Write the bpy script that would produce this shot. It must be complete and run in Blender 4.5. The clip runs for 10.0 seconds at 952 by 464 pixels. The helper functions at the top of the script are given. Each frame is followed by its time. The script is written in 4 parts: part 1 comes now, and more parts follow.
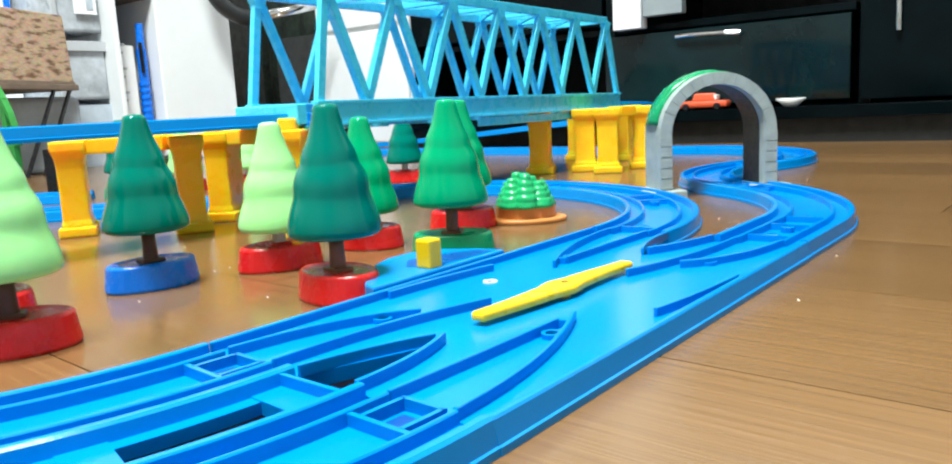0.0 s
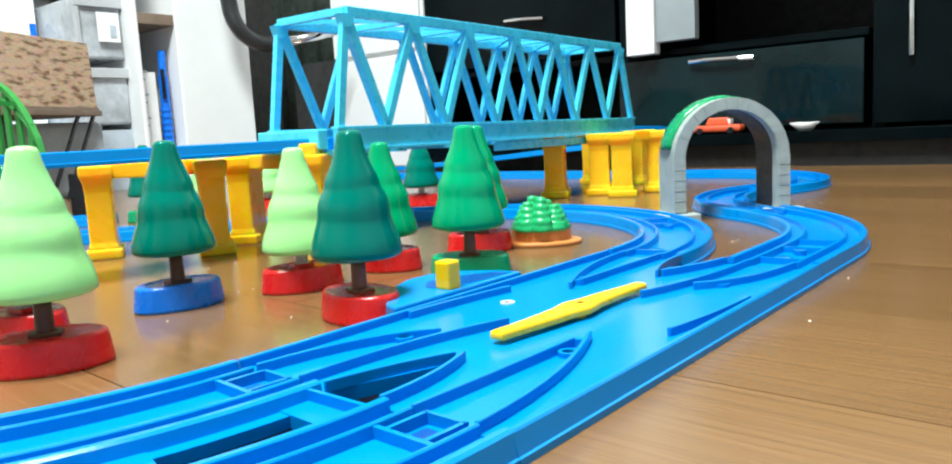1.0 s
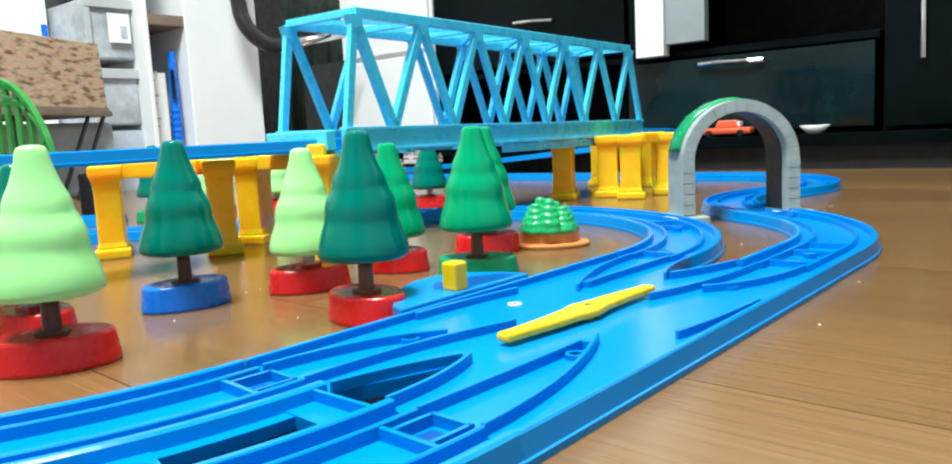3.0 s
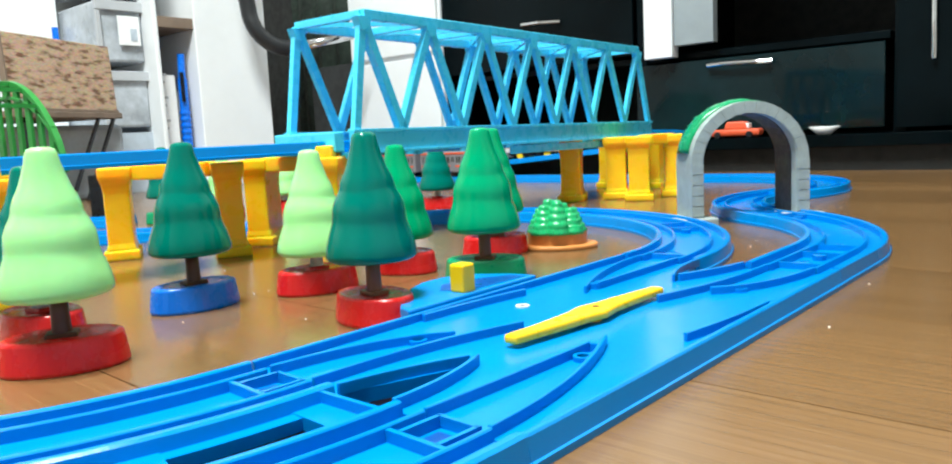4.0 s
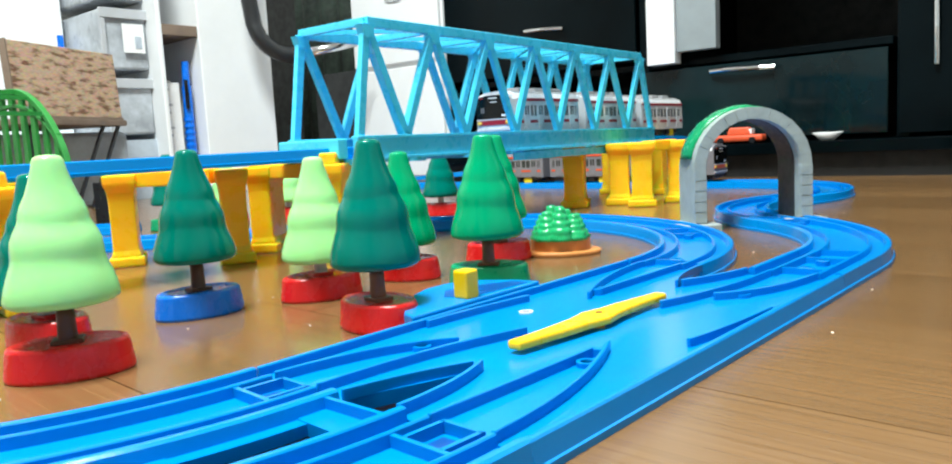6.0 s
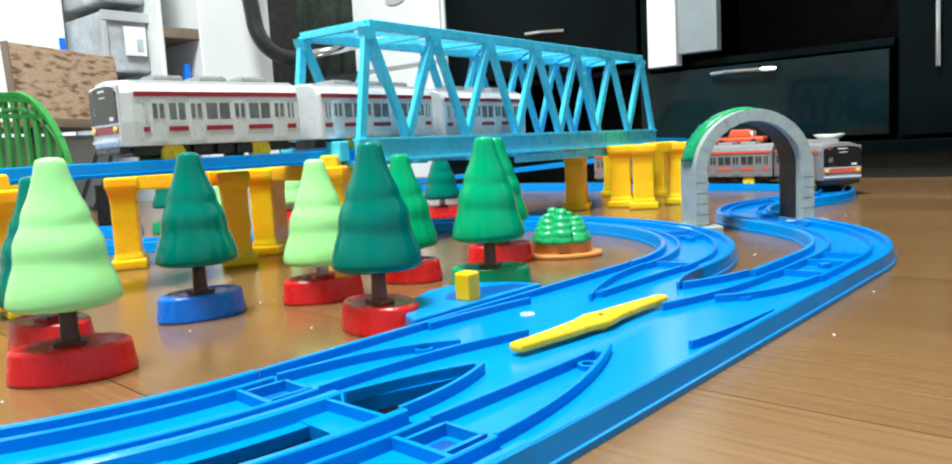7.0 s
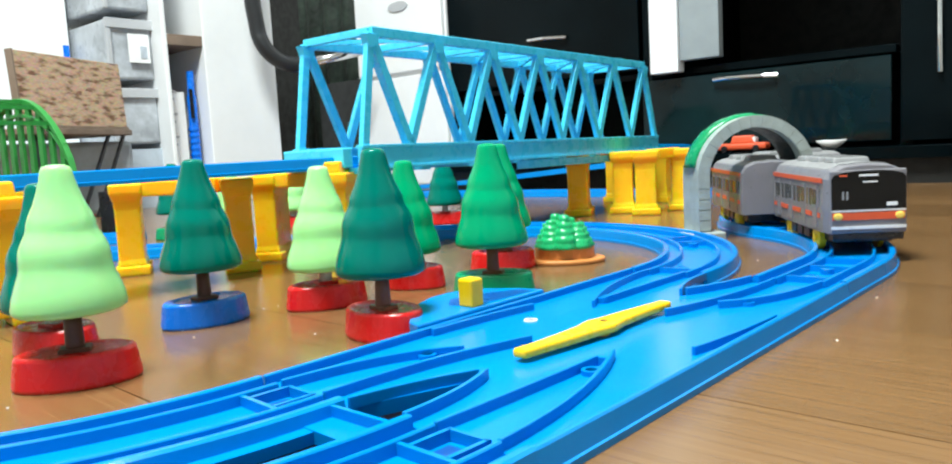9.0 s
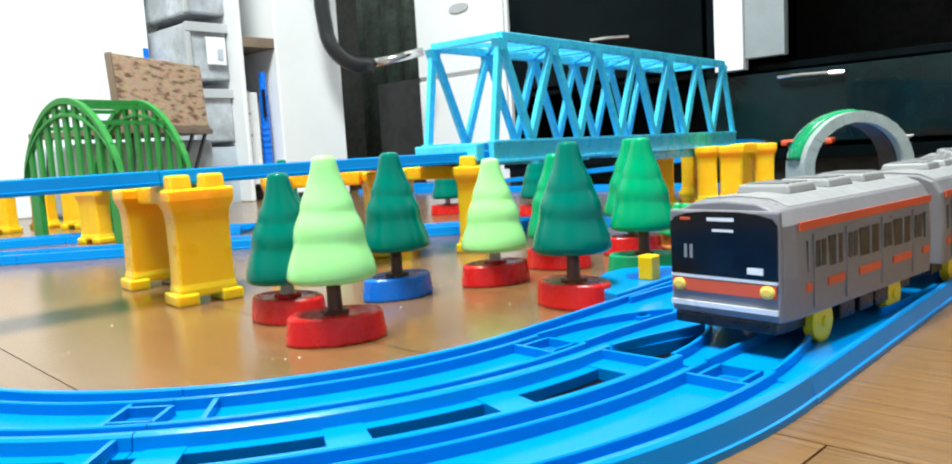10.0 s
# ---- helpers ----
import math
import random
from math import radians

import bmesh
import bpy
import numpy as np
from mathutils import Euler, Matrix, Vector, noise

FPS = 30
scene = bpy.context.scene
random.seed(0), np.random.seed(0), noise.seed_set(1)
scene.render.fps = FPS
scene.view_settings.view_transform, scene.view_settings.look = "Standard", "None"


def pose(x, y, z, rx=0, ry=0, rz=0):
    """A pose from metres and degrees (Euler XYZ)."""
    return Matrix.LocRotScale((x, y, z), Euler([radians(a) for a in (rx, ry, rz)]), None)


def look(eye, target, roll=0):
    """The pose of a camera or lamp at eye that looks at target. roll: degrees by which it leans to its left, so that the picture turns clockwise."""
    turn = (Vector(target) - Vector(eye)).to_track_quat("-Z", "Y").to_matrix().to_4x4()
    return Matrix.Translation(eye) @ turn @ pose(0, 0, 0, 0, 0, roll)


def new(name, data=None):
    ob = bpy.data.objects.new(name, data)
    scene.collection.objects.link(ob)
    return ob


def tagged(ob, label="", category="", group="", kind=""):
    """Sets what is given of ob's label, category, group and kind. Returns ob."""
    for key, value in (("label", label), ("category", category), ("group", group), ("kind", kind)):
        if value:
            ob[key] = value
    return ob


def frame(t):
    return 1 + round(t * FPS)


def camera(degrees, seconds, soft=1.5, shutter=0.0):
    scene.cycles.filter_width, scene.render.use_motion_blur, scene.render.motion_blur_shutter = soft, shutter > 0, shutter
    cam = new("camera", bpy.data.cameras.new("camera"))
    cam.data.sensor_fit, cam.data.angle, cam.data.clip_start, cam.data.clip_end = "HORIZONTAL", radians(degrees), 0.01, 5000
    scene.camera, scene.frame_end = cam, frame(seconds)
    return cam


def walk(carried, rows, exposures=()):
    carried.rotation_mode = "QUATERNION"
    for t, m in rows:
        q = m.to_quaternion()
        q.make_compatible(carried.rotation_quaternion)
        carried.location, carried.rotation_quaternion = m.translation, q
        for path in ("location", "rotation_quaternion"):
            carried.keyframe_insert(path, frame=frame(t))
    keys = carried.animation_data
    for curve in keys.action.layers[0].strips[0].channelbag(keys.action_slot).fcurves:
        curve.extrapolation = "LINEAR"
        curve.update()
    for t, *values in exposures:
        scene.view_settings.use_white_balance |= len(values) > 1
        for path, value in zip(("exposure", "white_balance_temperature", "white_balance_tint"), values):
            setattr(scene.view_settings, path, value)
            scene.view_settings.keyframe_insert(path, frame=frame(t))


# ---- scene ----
cam = camera(63.33, 10.0, soft=2.0)
PATH = [
    (0, (0.08669, -0.11222, 0.06729), (-1.13633, 1.43668, -0.25699), -3.01),
    (0.5, (0.08801, -0.11538, 0.06779), (-1.14142, 1.43271, -0.23537), -2.99),
    (1, (0.09065, -0.11939, 0.06812), (-1.16436, 1.41563, -0.19385), -3.10),
    (1.5, (0.08998, -0.11838, 0.06779), (-1.17084, 1.41248, -0.19066), -3.09),
    (2, (0.09056, -0.11891, 0.06795), (-1.17301, 1.40973, -0.19023), -3.04),
    (2.5, (0.09025, -0.11874, 0.06781), (-1.17478, 1.40885, -0.18943), -2.96),
    (4, (0.09016, -0.11812, 0.06766), (-1.19764, 1.39145, -0.18287), -2.94),
    (4.5, (0.09053, -0.11859, 0.0677), (-1.1991, 1.38987, -0.18007), -2.98),
    (5, (0.09067, -0.11885, 0.06785), (-1.20056, 1.38902, -0.17515), -2.96),
    (5.5, (0.09071, -0.11888, 0.0678), (-1.20211, 1.3885, -0.16974), -3.03),
    (7, (0.09101, -0.11928, 0.06796), (-1.20685, 1.38517, -0.16047), -3.11),
    (7.5, (0.09082, -0.11942, 0.06793), (-1.20795, 1.38494, -0.15587), -3.12),
    (8, (0.091, -0.11936, 0.06784), (-1.20969, 1.38392, -0.15204), -3.17),
    (8.5, (0.09103, -0.1196, 0.06799), (-1.21047, 1.38352, -0.14822), -3.17),
    (9, (0.09124, -0.12011, 0.06811), (-1.21147, 1.38251, -0.14421), -3.18),
    (9.2, (0.08992, -0.12705, 0.06822), (-1.2162, 1.37276, -0.14287), -3.18),
    (9.5, (0.08636, -0.14582, 0.06853), (-1.22898, 1.34639, -0.13926), -3.19),
    (9.7, (0.07947, -0.16214, 0.06844), (-1.24556, 1.32208, -0.135), -3.28),
    (10, (0.06909, -0.19698, 0.06967), (-1.28097, 1.26309, -0.14362), -3.41),
]
walk(cam, [(t, look(eye, target, roll)) for t, eye, target, roll in PATH], [(0, 0.10), (0.5, 0.20), (1.0, 0.06), (2.0, -0.04), (9.0, -0.04), (10, 0.0)])

# ---------- world, lights, exposure ----------
world = bpy.data.worlds.new("world")
scene.world = world
world.use_nodes = True
wb = world.node_tree.nodes["Background"]
wb.inputs[0].default_value = (0.75, 0.82, 0.9, 1)
wb.inputs[1].default_value = 0.15
scene.view_settings.exposure = 0.0


def ceiling_lamp_light(x, y, sx, sy, watts):
    d = bpy.data.lights.new("ceiling_light", "AREA")
    d.shape, d.size, d.size_y, d.energy, d.color = "RECTANGLE", sx, sy, watts, (0.93, 1.0, 0.97)
    ob = new("ceiling_light", d)
    ob.matrix_world = pose(x, y, 1.85, 0, 0, 0)
    return ob


for lamp_x in (-0.36, -0.04):
    ceiling_lamp_light(lamp_x, -0.30, 0.14, 0.70, 53)


# ---------- materials ----------
def material(name, color, rough=0.4, metal=0.0, coat=0.0, var=0.06, scale=60.0, bump=0.0, bump_scale=400.0, sss=0.0, trans=0.0, tint=None, spec=0.5):
    m = bpy.data.materials.new(name)
    m.use_nodes = True
    nt = m.node_tree
    b = nt.nodes["Principled BSDF"]
    b.inputs["Roughness"].default_value = rough
    b.inputs["Metallic"].default_value = metal
    b.inputs["Coat Weight"].default_value = coat
    b.inputs["Specular IOR Level"].default_value = spec
    if trans:
        b.inputs["Transmission Weight"].default_value = trans
    if sss:
        b.inputs["Subsurface Weight"].default_value = sss
        b.inputs["Subsurface Scale"].default_value = 0.004
    tc = nt.nodes.new("ShaderNodeTexCoord")
    n1 = nt.nodes.new("ShaderNodeTexNoise")
    n1.inputs["Scale"].default_value = scale
    n1.inputs["Detail"].default_value = 6
    n1.inputs["Roughness"].default_value = 0.65
    nt.links.new(tc.outputs["Object"], n1.inputs["Vector"])
    ramp = nt.nodes.new("ShaderNodeMix")
    ramp.data_type = "RGBA"
    c2 = tint or tuple(c * (1 - 2.2 * var) for c in color)
    ramp.inputs[6].default_value = (*c2, 1)
    ramp.inputs[7].default_value = (*color, 1)
    st = nt.nodes.new("ShaderNodeMapRange")
    st.inputs[1].default_value, st.inputs[2].default_value = 0.36, 0.62
    nt.links.new(n1.outputs["Fac"], st.inputs[0])
    nt.links.new(st.outputs[0], ramp.inputs[0])
    nt.links.new(ramp.outputs[2], b.inputs["Base Color"])
    # worn gloss: roughness wanders at a larger and a finer size
    n3 = nt.nodes.new("ShaderNodeTexNoise")
    n3.inputs["Scale"].default_value = scale * 3.3
    n3.inputs["Detail"].default_value = 4
    nt.links.new(tc.outputs["Object"], n3.inputs["Vector"])
    mr = nt.nodes.new("ShaderNodeMapRange")
    mr.inputs[1].default_value, mr.inputs[2].default_value = 0.3, 0.7
    mr.inputs[3].default_value, mr.inputs[4].default_value = max(0.02, rough * 0.8), min(1, rough * 1.25)
    nt.links.new(n3.outputs["Fac"], mr.inputs[0])
    nt.links.new(mr.outputs[0], b.inputs["Roughness"])
    if bump:
        n2 = nt.nodes.new("ShaderNodeTexNoise")
        n2.inputs["Scale"].default_value = bump_scale
        n2.inputs["Detail"].default_value = 4
        nt.links.new(tc.outputs["Object"], n2.inputs["Vector"])
        bp = nt.nodes.new("ShaderNodeBump")
        bp.inputs["Strength"].default_value = bump
        bp.inputs["Distance"].default_value = 0.001
        nt.links.new(n2.outputs["Fac"], bp.inputs["Height"])
        nt.links.new(bp.outputs[0], b.inputs["Normal"])
    return m


def wood_floor():
    """Oak-look sheet floor: fine fibres along the boards, darker pores, broad tone drift, satin gloss."""
    m = bpy.data.materials.new("wood_floor")
    m.use_nodes = True
    nt = m.node_tree
    b = nt.nodes["Principled BSDF"]
    N, L = nt.nodes.new, nt.links.new
    tc = N("ShaderNodeTexCoord")
    oi = N("ShaderNodeObjectInfo")
    sc = N("ShaderNodeVectorMath")
    sc.operation = "SCALE"
    sc.inputs[0].default_value = (7.3, 3.1, 5.7)
    L(oi.outputs["Random"], sc.inputs["Scale"])
    va = N("ShaderNodeVectorMath")
    va.operation = "ADD"
    L(tc.outputs["Object"], va.inputs[0])
    L(sc.outputs[0], va.inputs[1])

    def stretched(sx, sy, detail, rough=0.6):
        mp = N("ShaderNodeMapping")
        mp.inputs["Scale"].default_value = (sx, sy, 1)
        L(va.outputs[0], mp.inputs["Vector"])
        t = N("ShaderNodeTexNoise")
        t.inputs["Scale"].default_value = 1
        t.inputs["Detail"].default_value = detail
        t.inputs["Roughness"].default_value = rough
        L(mp.outputs[0], t.inputs["Vector"])
        return t

    fibre = stretched(5, 520, 4)
    pore = stretched(26, 900, 3)
    drift = stretched(3.5, 9, 3)
    r1 = N("ShaderNodeValToRGB")
    r1.color_ramp.elements[0].position, r1.color_ramp.elements[1].position = 0.25, 0.75
    r1.color_ramp.elements[0].color = (0.134, 0.070, 0.027, 1)
    r1.color_ramp.elements[1].color = (0.196, 0.106, 0.042, 1)
    L(fibre.outputs["Fac"], r1.inputs[0])
    r2 = N("ShaderNodeMapRange")
    r2.inputs[1].default_value, r2.inputs[2].default_value = 0.62, 0.72
    r2.inputs[3].default_value, r2.inputs[4].default_value = 0.0, 0.30
    L(pore.outputs["Fac"], r2.inputs[0])
    mx = N("ShaderNodeMix")
    mx.data_type = "RGBA"
    L(r2.outputs[0], mx.inputs[0])
    L(r1.outputs[0], mx.inputs[6])
    mx.inputs[7].default_value = (0.088, 0.046, 0.020, 1)
    hs = N("ShaderNodeHueSaturation")
    dr = N("ShaderNodeMapRange")
    dr.inputs[1].default_value, dr.inputs[2].default_value = 0.3, 0.7
    dr.inputs[3].default_value, dr.inputs[4].default_value = 0.85, 1.1
    L(drift.outputs["Fac"], dr.inputs[0])
    ad = N("ShaderNodeMath")
    ad.operation = "MULTIPLY_ADD"
    L(oi.outputs["Random"], ad.inputs[0])
    ad.inputs[1].default_value = 0.14
    L(dr.outputs[0], ad.inputs[2])
    L(ad.outputs[0], hs.inputs["Value"])
    L(mx.outputs[2], hs.inputs["Color"])
    L(hs.outputs[0], b.inputs["Base Color"])
    rr = N("ShaderNodeMapRange")
    b.inputs["Specular IOR Level"].default_value = 0.95
    rr.inputs[3].default_value, rr.inputs[4].default_value = 0.13, 0.24
    L(drift.outputs["Fac"], rr.inputs[0])
    L(rr.outputs[0], b.inputs["Roughness"])
    bp = N("ShaderNodeBump")
    bp.inputs["Strength"].default_value, bp.inputs["Distance"].default_value = 0.25, 0.0004
    L(pore.outputs["Fac"], bp.inputs["Height"])
    L(bp.outputs[0], b.inputs["Normal"])
    return m


def chipboard():
    """Cork-brown board with dark flakes."""
    m = bpy.data.materials.new("chipboard")
    m.use_nodes = True
    nt = m.node_tree
    b = nt.nodes["Principled BSDF"]
    tc = nt.nodes.new("ShaderNodeTexCoord")
    mp = nt.nodes.new("ShaderNodeMapping")
    mp.inputs["Scale"].default_value = (40, 42, 150)
    vo = nt.nodes.new("ShaderNodeTexVoronoi")
    no = nt.nodes.new("ShaderNodeTexNoise")
    no.inputs["Scale"].default_value = 1.0
    no.inputs["Detail"].default_value = 5
    rp = nt.nodes.new("ShaderNodeValToRGB")
    rp.color_ramp.elements[0].position, rp.color_ramp.elements[1].position = 0.36, 0.50
    rp.color_ramp.elements[0].color = (0.20, 0.11, 0.06, 1)
    rp.color_ramp.elements[1].color = (0.60, 0.42, 0.29, 1)
    nt.links.new(tc.outputs["Object"], mp.inputs[0])
    nt.links.new(mp.outputs[0], vo.inputs["Vector"])
    nt.links.new(mp.outputs[0], no.inputs["Vector"])
    nt.links.new(no.outputs["Fac"], rp.inputs[0])
    mx = nt.nodes.new("ShaderNodeMix")
    mx.data_type, mx.blend_type = "RGBA", "MULTIPLY"
    mx.inputs[0].default_value = 0.35
    nt.links.new(rp.outputs[0], mx.inputs[6])
    nt.links.new(vo.outputs["Color"], mx.inputs[7])
    nt.links.new(mx.outputs[2], b.inputs["Base Color"])
    b.inputs["Roughness"].default_value = 0.85
    return m


M_RAIL = material("rail_blue", (0.0, 0.212, 0.61), 0.17, var=0.02, scale=35, bump=0.05, bump_scale=700, spec=0.2)
# near black: the shade inside the rail slots put into colour
M_SLOT_SHADE = material("slot_shade", (0.003, 0.004, 0.010), 0.95, var=0.1, scale=60, spec=0.05)
# rail blue darkened: shade of the sockets and lever slot as colour
M_RAIL_SHADED = material("rail_blue_shaded", (0.0, 0.07, 0.32), 0.33, var=0.05, scale=35, bump=0.06)
M_BRIDGE = material("bridge_blue", (0.07, 0.68, 1.0), 0.28, var=0.04, scale=40, bump=0.04)
M_YEL = material("pier_yellow", (1.0, 0.57, 0.015), 0.3, var=0.03, scale=30, bump=0.04, sss=0.6, spec=0.35)
M_YEL.node_tree.nodes["Principled BSDF"].inputs["Subsurface Weight"].default_value = 0.9
M_YEL.node_tree.nodes["Principled BSDF"].inputs["Subsurface Scale"].default_value = 0.012
M_YEL2 = material("lever_yellow", (1.0, 0.57, 0.003), 0.3, var=0.03, scale=60)
M_LG = material("tree_light_green", (0.36, 0.80, 0.30), 0.13, var=0.015, scale=40, bump=0.03, bump_scale=160, spec=0.4, sss=0.25)
M_DG = material("tree_dark_green", (0.0, 0.155, 0.115), 0.07, var=0.015, scale=40, bump=0.02, bump_scale=160, spec=0.16)
M_MG = material("tree_mid_green", (0.0, 0.31, 0.13), 0.07, var=0.015, scale=40, bump=0.02, bump_scale=160, spec=0.18)
M_BUSH = material("bush_green", (0.01, 0.38, 0.13), 0.28, var=0.05, scale=80, bump=0.08, bump_scale=500)
M_RED = material("base_red", (0.66, 0.012, 0.012), 0.26, var=0.05, scale=50, bump=0.04)
M_BLUEB = material("base_blue", (0.0, 0.16, 0.75), 0.26, var=0.05, scale=50, bump=0.04)
M_GREENB = material("base_green", (0.0, 0.30, 0.12), 0.3, var=0.05, scale=50, bump=0.04)
M_TRUNK = material("trunk_brown", (0.09, 0.03, 0.015), 0.4, var=0.1, scale=90)
M_TRUNKR = material("trunk_redbrown", (0.20, 0.07, 0.035), 0.4, var=0.1, scale=90)
M_CLEAR = material("trunk_clear", (0.75, 0.76, 0.76), 0.25, var=0.05, scale=90, trans=0.4)
M_ORB = material("bush_base_orange", (0.62, 0.24, 0.06), 0.4, var=0.08, scale=60)
M_STONE = material("tunnel_grey", (0.36, 0.42, 0.41), 0.42, var=0.08, scale=120, bump=0.2, bump_scale=500)
# portal grey taken almost to black: inner shade put into the colour
M_STONE_SHADED = material("tunnel_inside_shaded", (0.022, 0.025, 0.028), 0.5, var=0.08, scale=90)
M_TGREEN = material("tunnel_green", (0.0, 0.29, 0.11), 0.25, var=0.1, scale=90, bump=0.25, bump_scale=240)
M_ARCH = material("arch_bridge_green", (0.03, 0.27, 0.05), 0.35, var=0.06, scale=60)
M_SILVER = material("carbody_grey", (0.22, 0.215, 0.24), 0.34, metal=0.1, var=0.04, scale=80, bump=0.02)
M_PALE = material("carbody_silver", (0.72, 0.74, 0.77), 0.3, metal=0.1, var=0.01, scale=80, bump=0.02)
M_ROOF = material("roof_grey", (0.26, 0.265, 0.275), 0.5, var=0.06, scale=80)
M_ORANGE = material("stripe_orange", (0.72, 0.10, 0.035), 0.35, var=0.05, scale=80)
M_CRIM = material("stripe_crimson", (0.36, 0.01, 0.03), 0.35, var=0.05, scale=80)
M_BLACK = material("black_plastic", (0.012, 0.012, 0.014), 0.3, var=0.1, scale=80)
M_GLASSY = material("dark_glazing", (0.004, 0.005, 0.006), 0.12, var=0.1, scale=60, spec=0.35)
M_WINDOW = material("car_window", (0.05, 0.055, 0.05), 0.15, var=0.2, scale=120)
M_WINDOWG = material("car_window_grey", (0.20, 0.21, 0.22), 0.2, var=0.2, scale=120)
M_WHEEL = material("wheel_yellow", (0.90, 0.68, 0.02), 0.35, var=0.05, scale=80)
M_LIGHTY = material("headlight_amber", (0.92, 0.62, 0.12), 0.25, var=0.05, scale=80)
M_WHITE = material("white_print", (0.82, 0.83, 0.84), 0.4, var=0.03, scale=80)
M_FLOOR = wood_floor()
M_WALL = material("wall_paper", (0.80, 0.80, 0.78), 0.85, var=0.03, scale=14, bump=0.2, bump_scale=160)
# tone of the two unseen walls, set for the light they throw back
M_WALLD = material("unseen_wall_grey", (0.55, 0.58, 0.58), 0.6, var=0.10, scale=6, bump=0.1)
M_CEIL = material("ceiling_paint", (0.82, 0.82, 0.80), 0.9, var=0.02, scale=8)
M_WBOARD = material("white_melamine", (0.80, 0.82, 0.84), 0.35, var=0.02, scale=12, bump=0.02)
M_TVBLACK = material("black_gloss_board", (0.002, 0.005, 0.0065), 0.12, var=0.2, scale=9, spec=0.075)
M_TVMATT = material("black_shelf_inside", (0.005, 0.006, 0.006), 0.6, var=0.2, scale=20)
M_SMOKE = material("smoked_glass", (0.005, 0.019, 0.023), 0.07, var=0.3, scale=5, spec=0.30)
M_CHROME = material("brushed_chrome", (0.75, 0.76, 0.78), 0.18, metal=1.0, var=0.04, scale=60)
M_DRAWER = material("frosted_drawer", (0.50, 0.54, 0.59), 0.3, var=0.2, scale=18)
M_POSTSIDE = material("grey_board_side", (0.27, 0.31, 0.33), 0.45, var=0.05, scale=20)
M_DRAWERF = material("drawer_frame_grey", (0.46, 0.48, 0.51), 0.4, var=0.05, scale=20)
M_BLUEGREY = material("blue_grey_fabric", (0.48, 0.55, 0.63), 0.7, var=0.12, scale=25, bump=0.3)
M_CHIP = chipboard()
M_BROWN = material("shelf_brown", (0.22, 0.16, 0.12), 0.6, var=0.1, scale=30)
M_PIPE = material("hose_black", (0.02, 0.022, 0.025), 0.35, var=0.1, scale=30)
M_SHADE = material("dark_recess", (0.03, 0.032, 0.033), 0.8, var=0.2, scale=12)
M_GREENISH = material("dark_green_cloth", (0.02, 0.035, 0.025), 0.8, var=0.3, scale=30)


# ---------- mesh helpers ----------
def part(name, bm, mat, parent=None, label="", smooth=False, bevel=0.0):
    me = bpy.data.meshes.new(name)
    bmesh.ops.recalc_face_normals(bm, faces=bm.faces)
    bm.to_mesh(me)
    bm.free()
    me.materials.append(mat)
    if smooth:
        for p in me.polygons:
            p.use_smooth = True
    ob = new(name, me)
    if parent is not None:
        ob.parent = parent
    if label:
        ob["label"] = label
    if bevel:
        bv = ob.modifiers.new("bevel", "BEVEL")
        bv.width, bv.segments, bv.limit_method, bv.angle_limit = bevel, 2, "ANGLE", radians(35)
    return ob


def thing(name, label, category, group="", at=None):
    ob = new(name)
    ob.empty_display_size = 0.01
    if at is not None:
        ob.matrix_world = at
    return tagged(ob, label, category, group)


def boxm(bm, x0, x1, y0, y1, z0, z1, m=None, taper=1.0):
    cx, cy = (x0 + x1) / 2, (y0 + y1) / 2
    vs = []
    for z, k in ((z0, 1.0), (z1, taper)):
        for x, y in ((x0, y0), (x1, y0), (x1, y1), (x0, y1)):
            v = Vector((cx + (x - cx) * k, cy + (y - cy) * k, z))
            vs.append(bm.verts.new(m @ v if m else v))
    for f in ((3, 2, 1, 0), (4, 5, 6, 7), (0, 1, 5, 4), (1, 2, 6, 5), (2, 3, 7, 6), (3, 0, 4, 7)):
        bm.faces.new([vs[i] for i in f])
    return bm


def box(x0, x1, y0, y1, z0, z1, m=None, taper=1.0):
    return boxm(bmesh.new(), x0, x1, y0, y1, z0, z1, m, taper)


def prismm(bm, outline, z0, z1, m=None, shrink=0.0):
    """An upright prism on an outline of (x, y)."""
    cx = sum(p[0] for p in outline) / len(outline)
    cy = sum(p[1] for p in outline) / len(outline)
    rings = []
    for z, k in ((z0, 1.0), (z1, 1.0 - shrink)):
        ring = []
        for x, y in outline:
            v = Vector((cx + (x - cx) * k, cy + (y - cy) * k, z))
            ring.append(bm.verts.new(m @ v if m else v))
        rings.append(ring)
    n = len(outline)
    bm.faces.new(rings[1])
    bm.faces.new(rings[0][::-1])
    for i in range(n):
        j = (i + 1) % n
        bm.faces.new((rings[0][i], rings[0][j], rings[1][j], rings[1][i]))
    return bm


def prism(outline, z0, z1, m=None, shrink=0.0):
    return prismm(bmesh.new(), outline, z0, z1, m, shrink)


def lathem(bm, rz, seg=32, m=None, sx=1.0, sy=1.0):
    rings = []
    for r, z in rz:
        ring = []
        for i in range(seg):
            a = 2 * math.pi * i / seg
            v = Vector((sx * r * math.cos(a), sy * r * math.sin(a), z))
            ring.append(bm.verts.new(m @ v if m else v))
        rings.append(ring)
    for a, b in zip(rings, rings[1:]):
        for i in range(seg):
            j = (i + 1) % seg
            bm.faces.new((a[i], a[j], b[j], b[i]))
    bm.faces.new(rings[0][::-1])
    bm.faces.new(rings[-1])
    return bm


def lathe(rz, seg=32, m=None, sx=1.0, sy=1.0):
    return lathem(bmesh.new(), rz, seg, m, sx, sy)


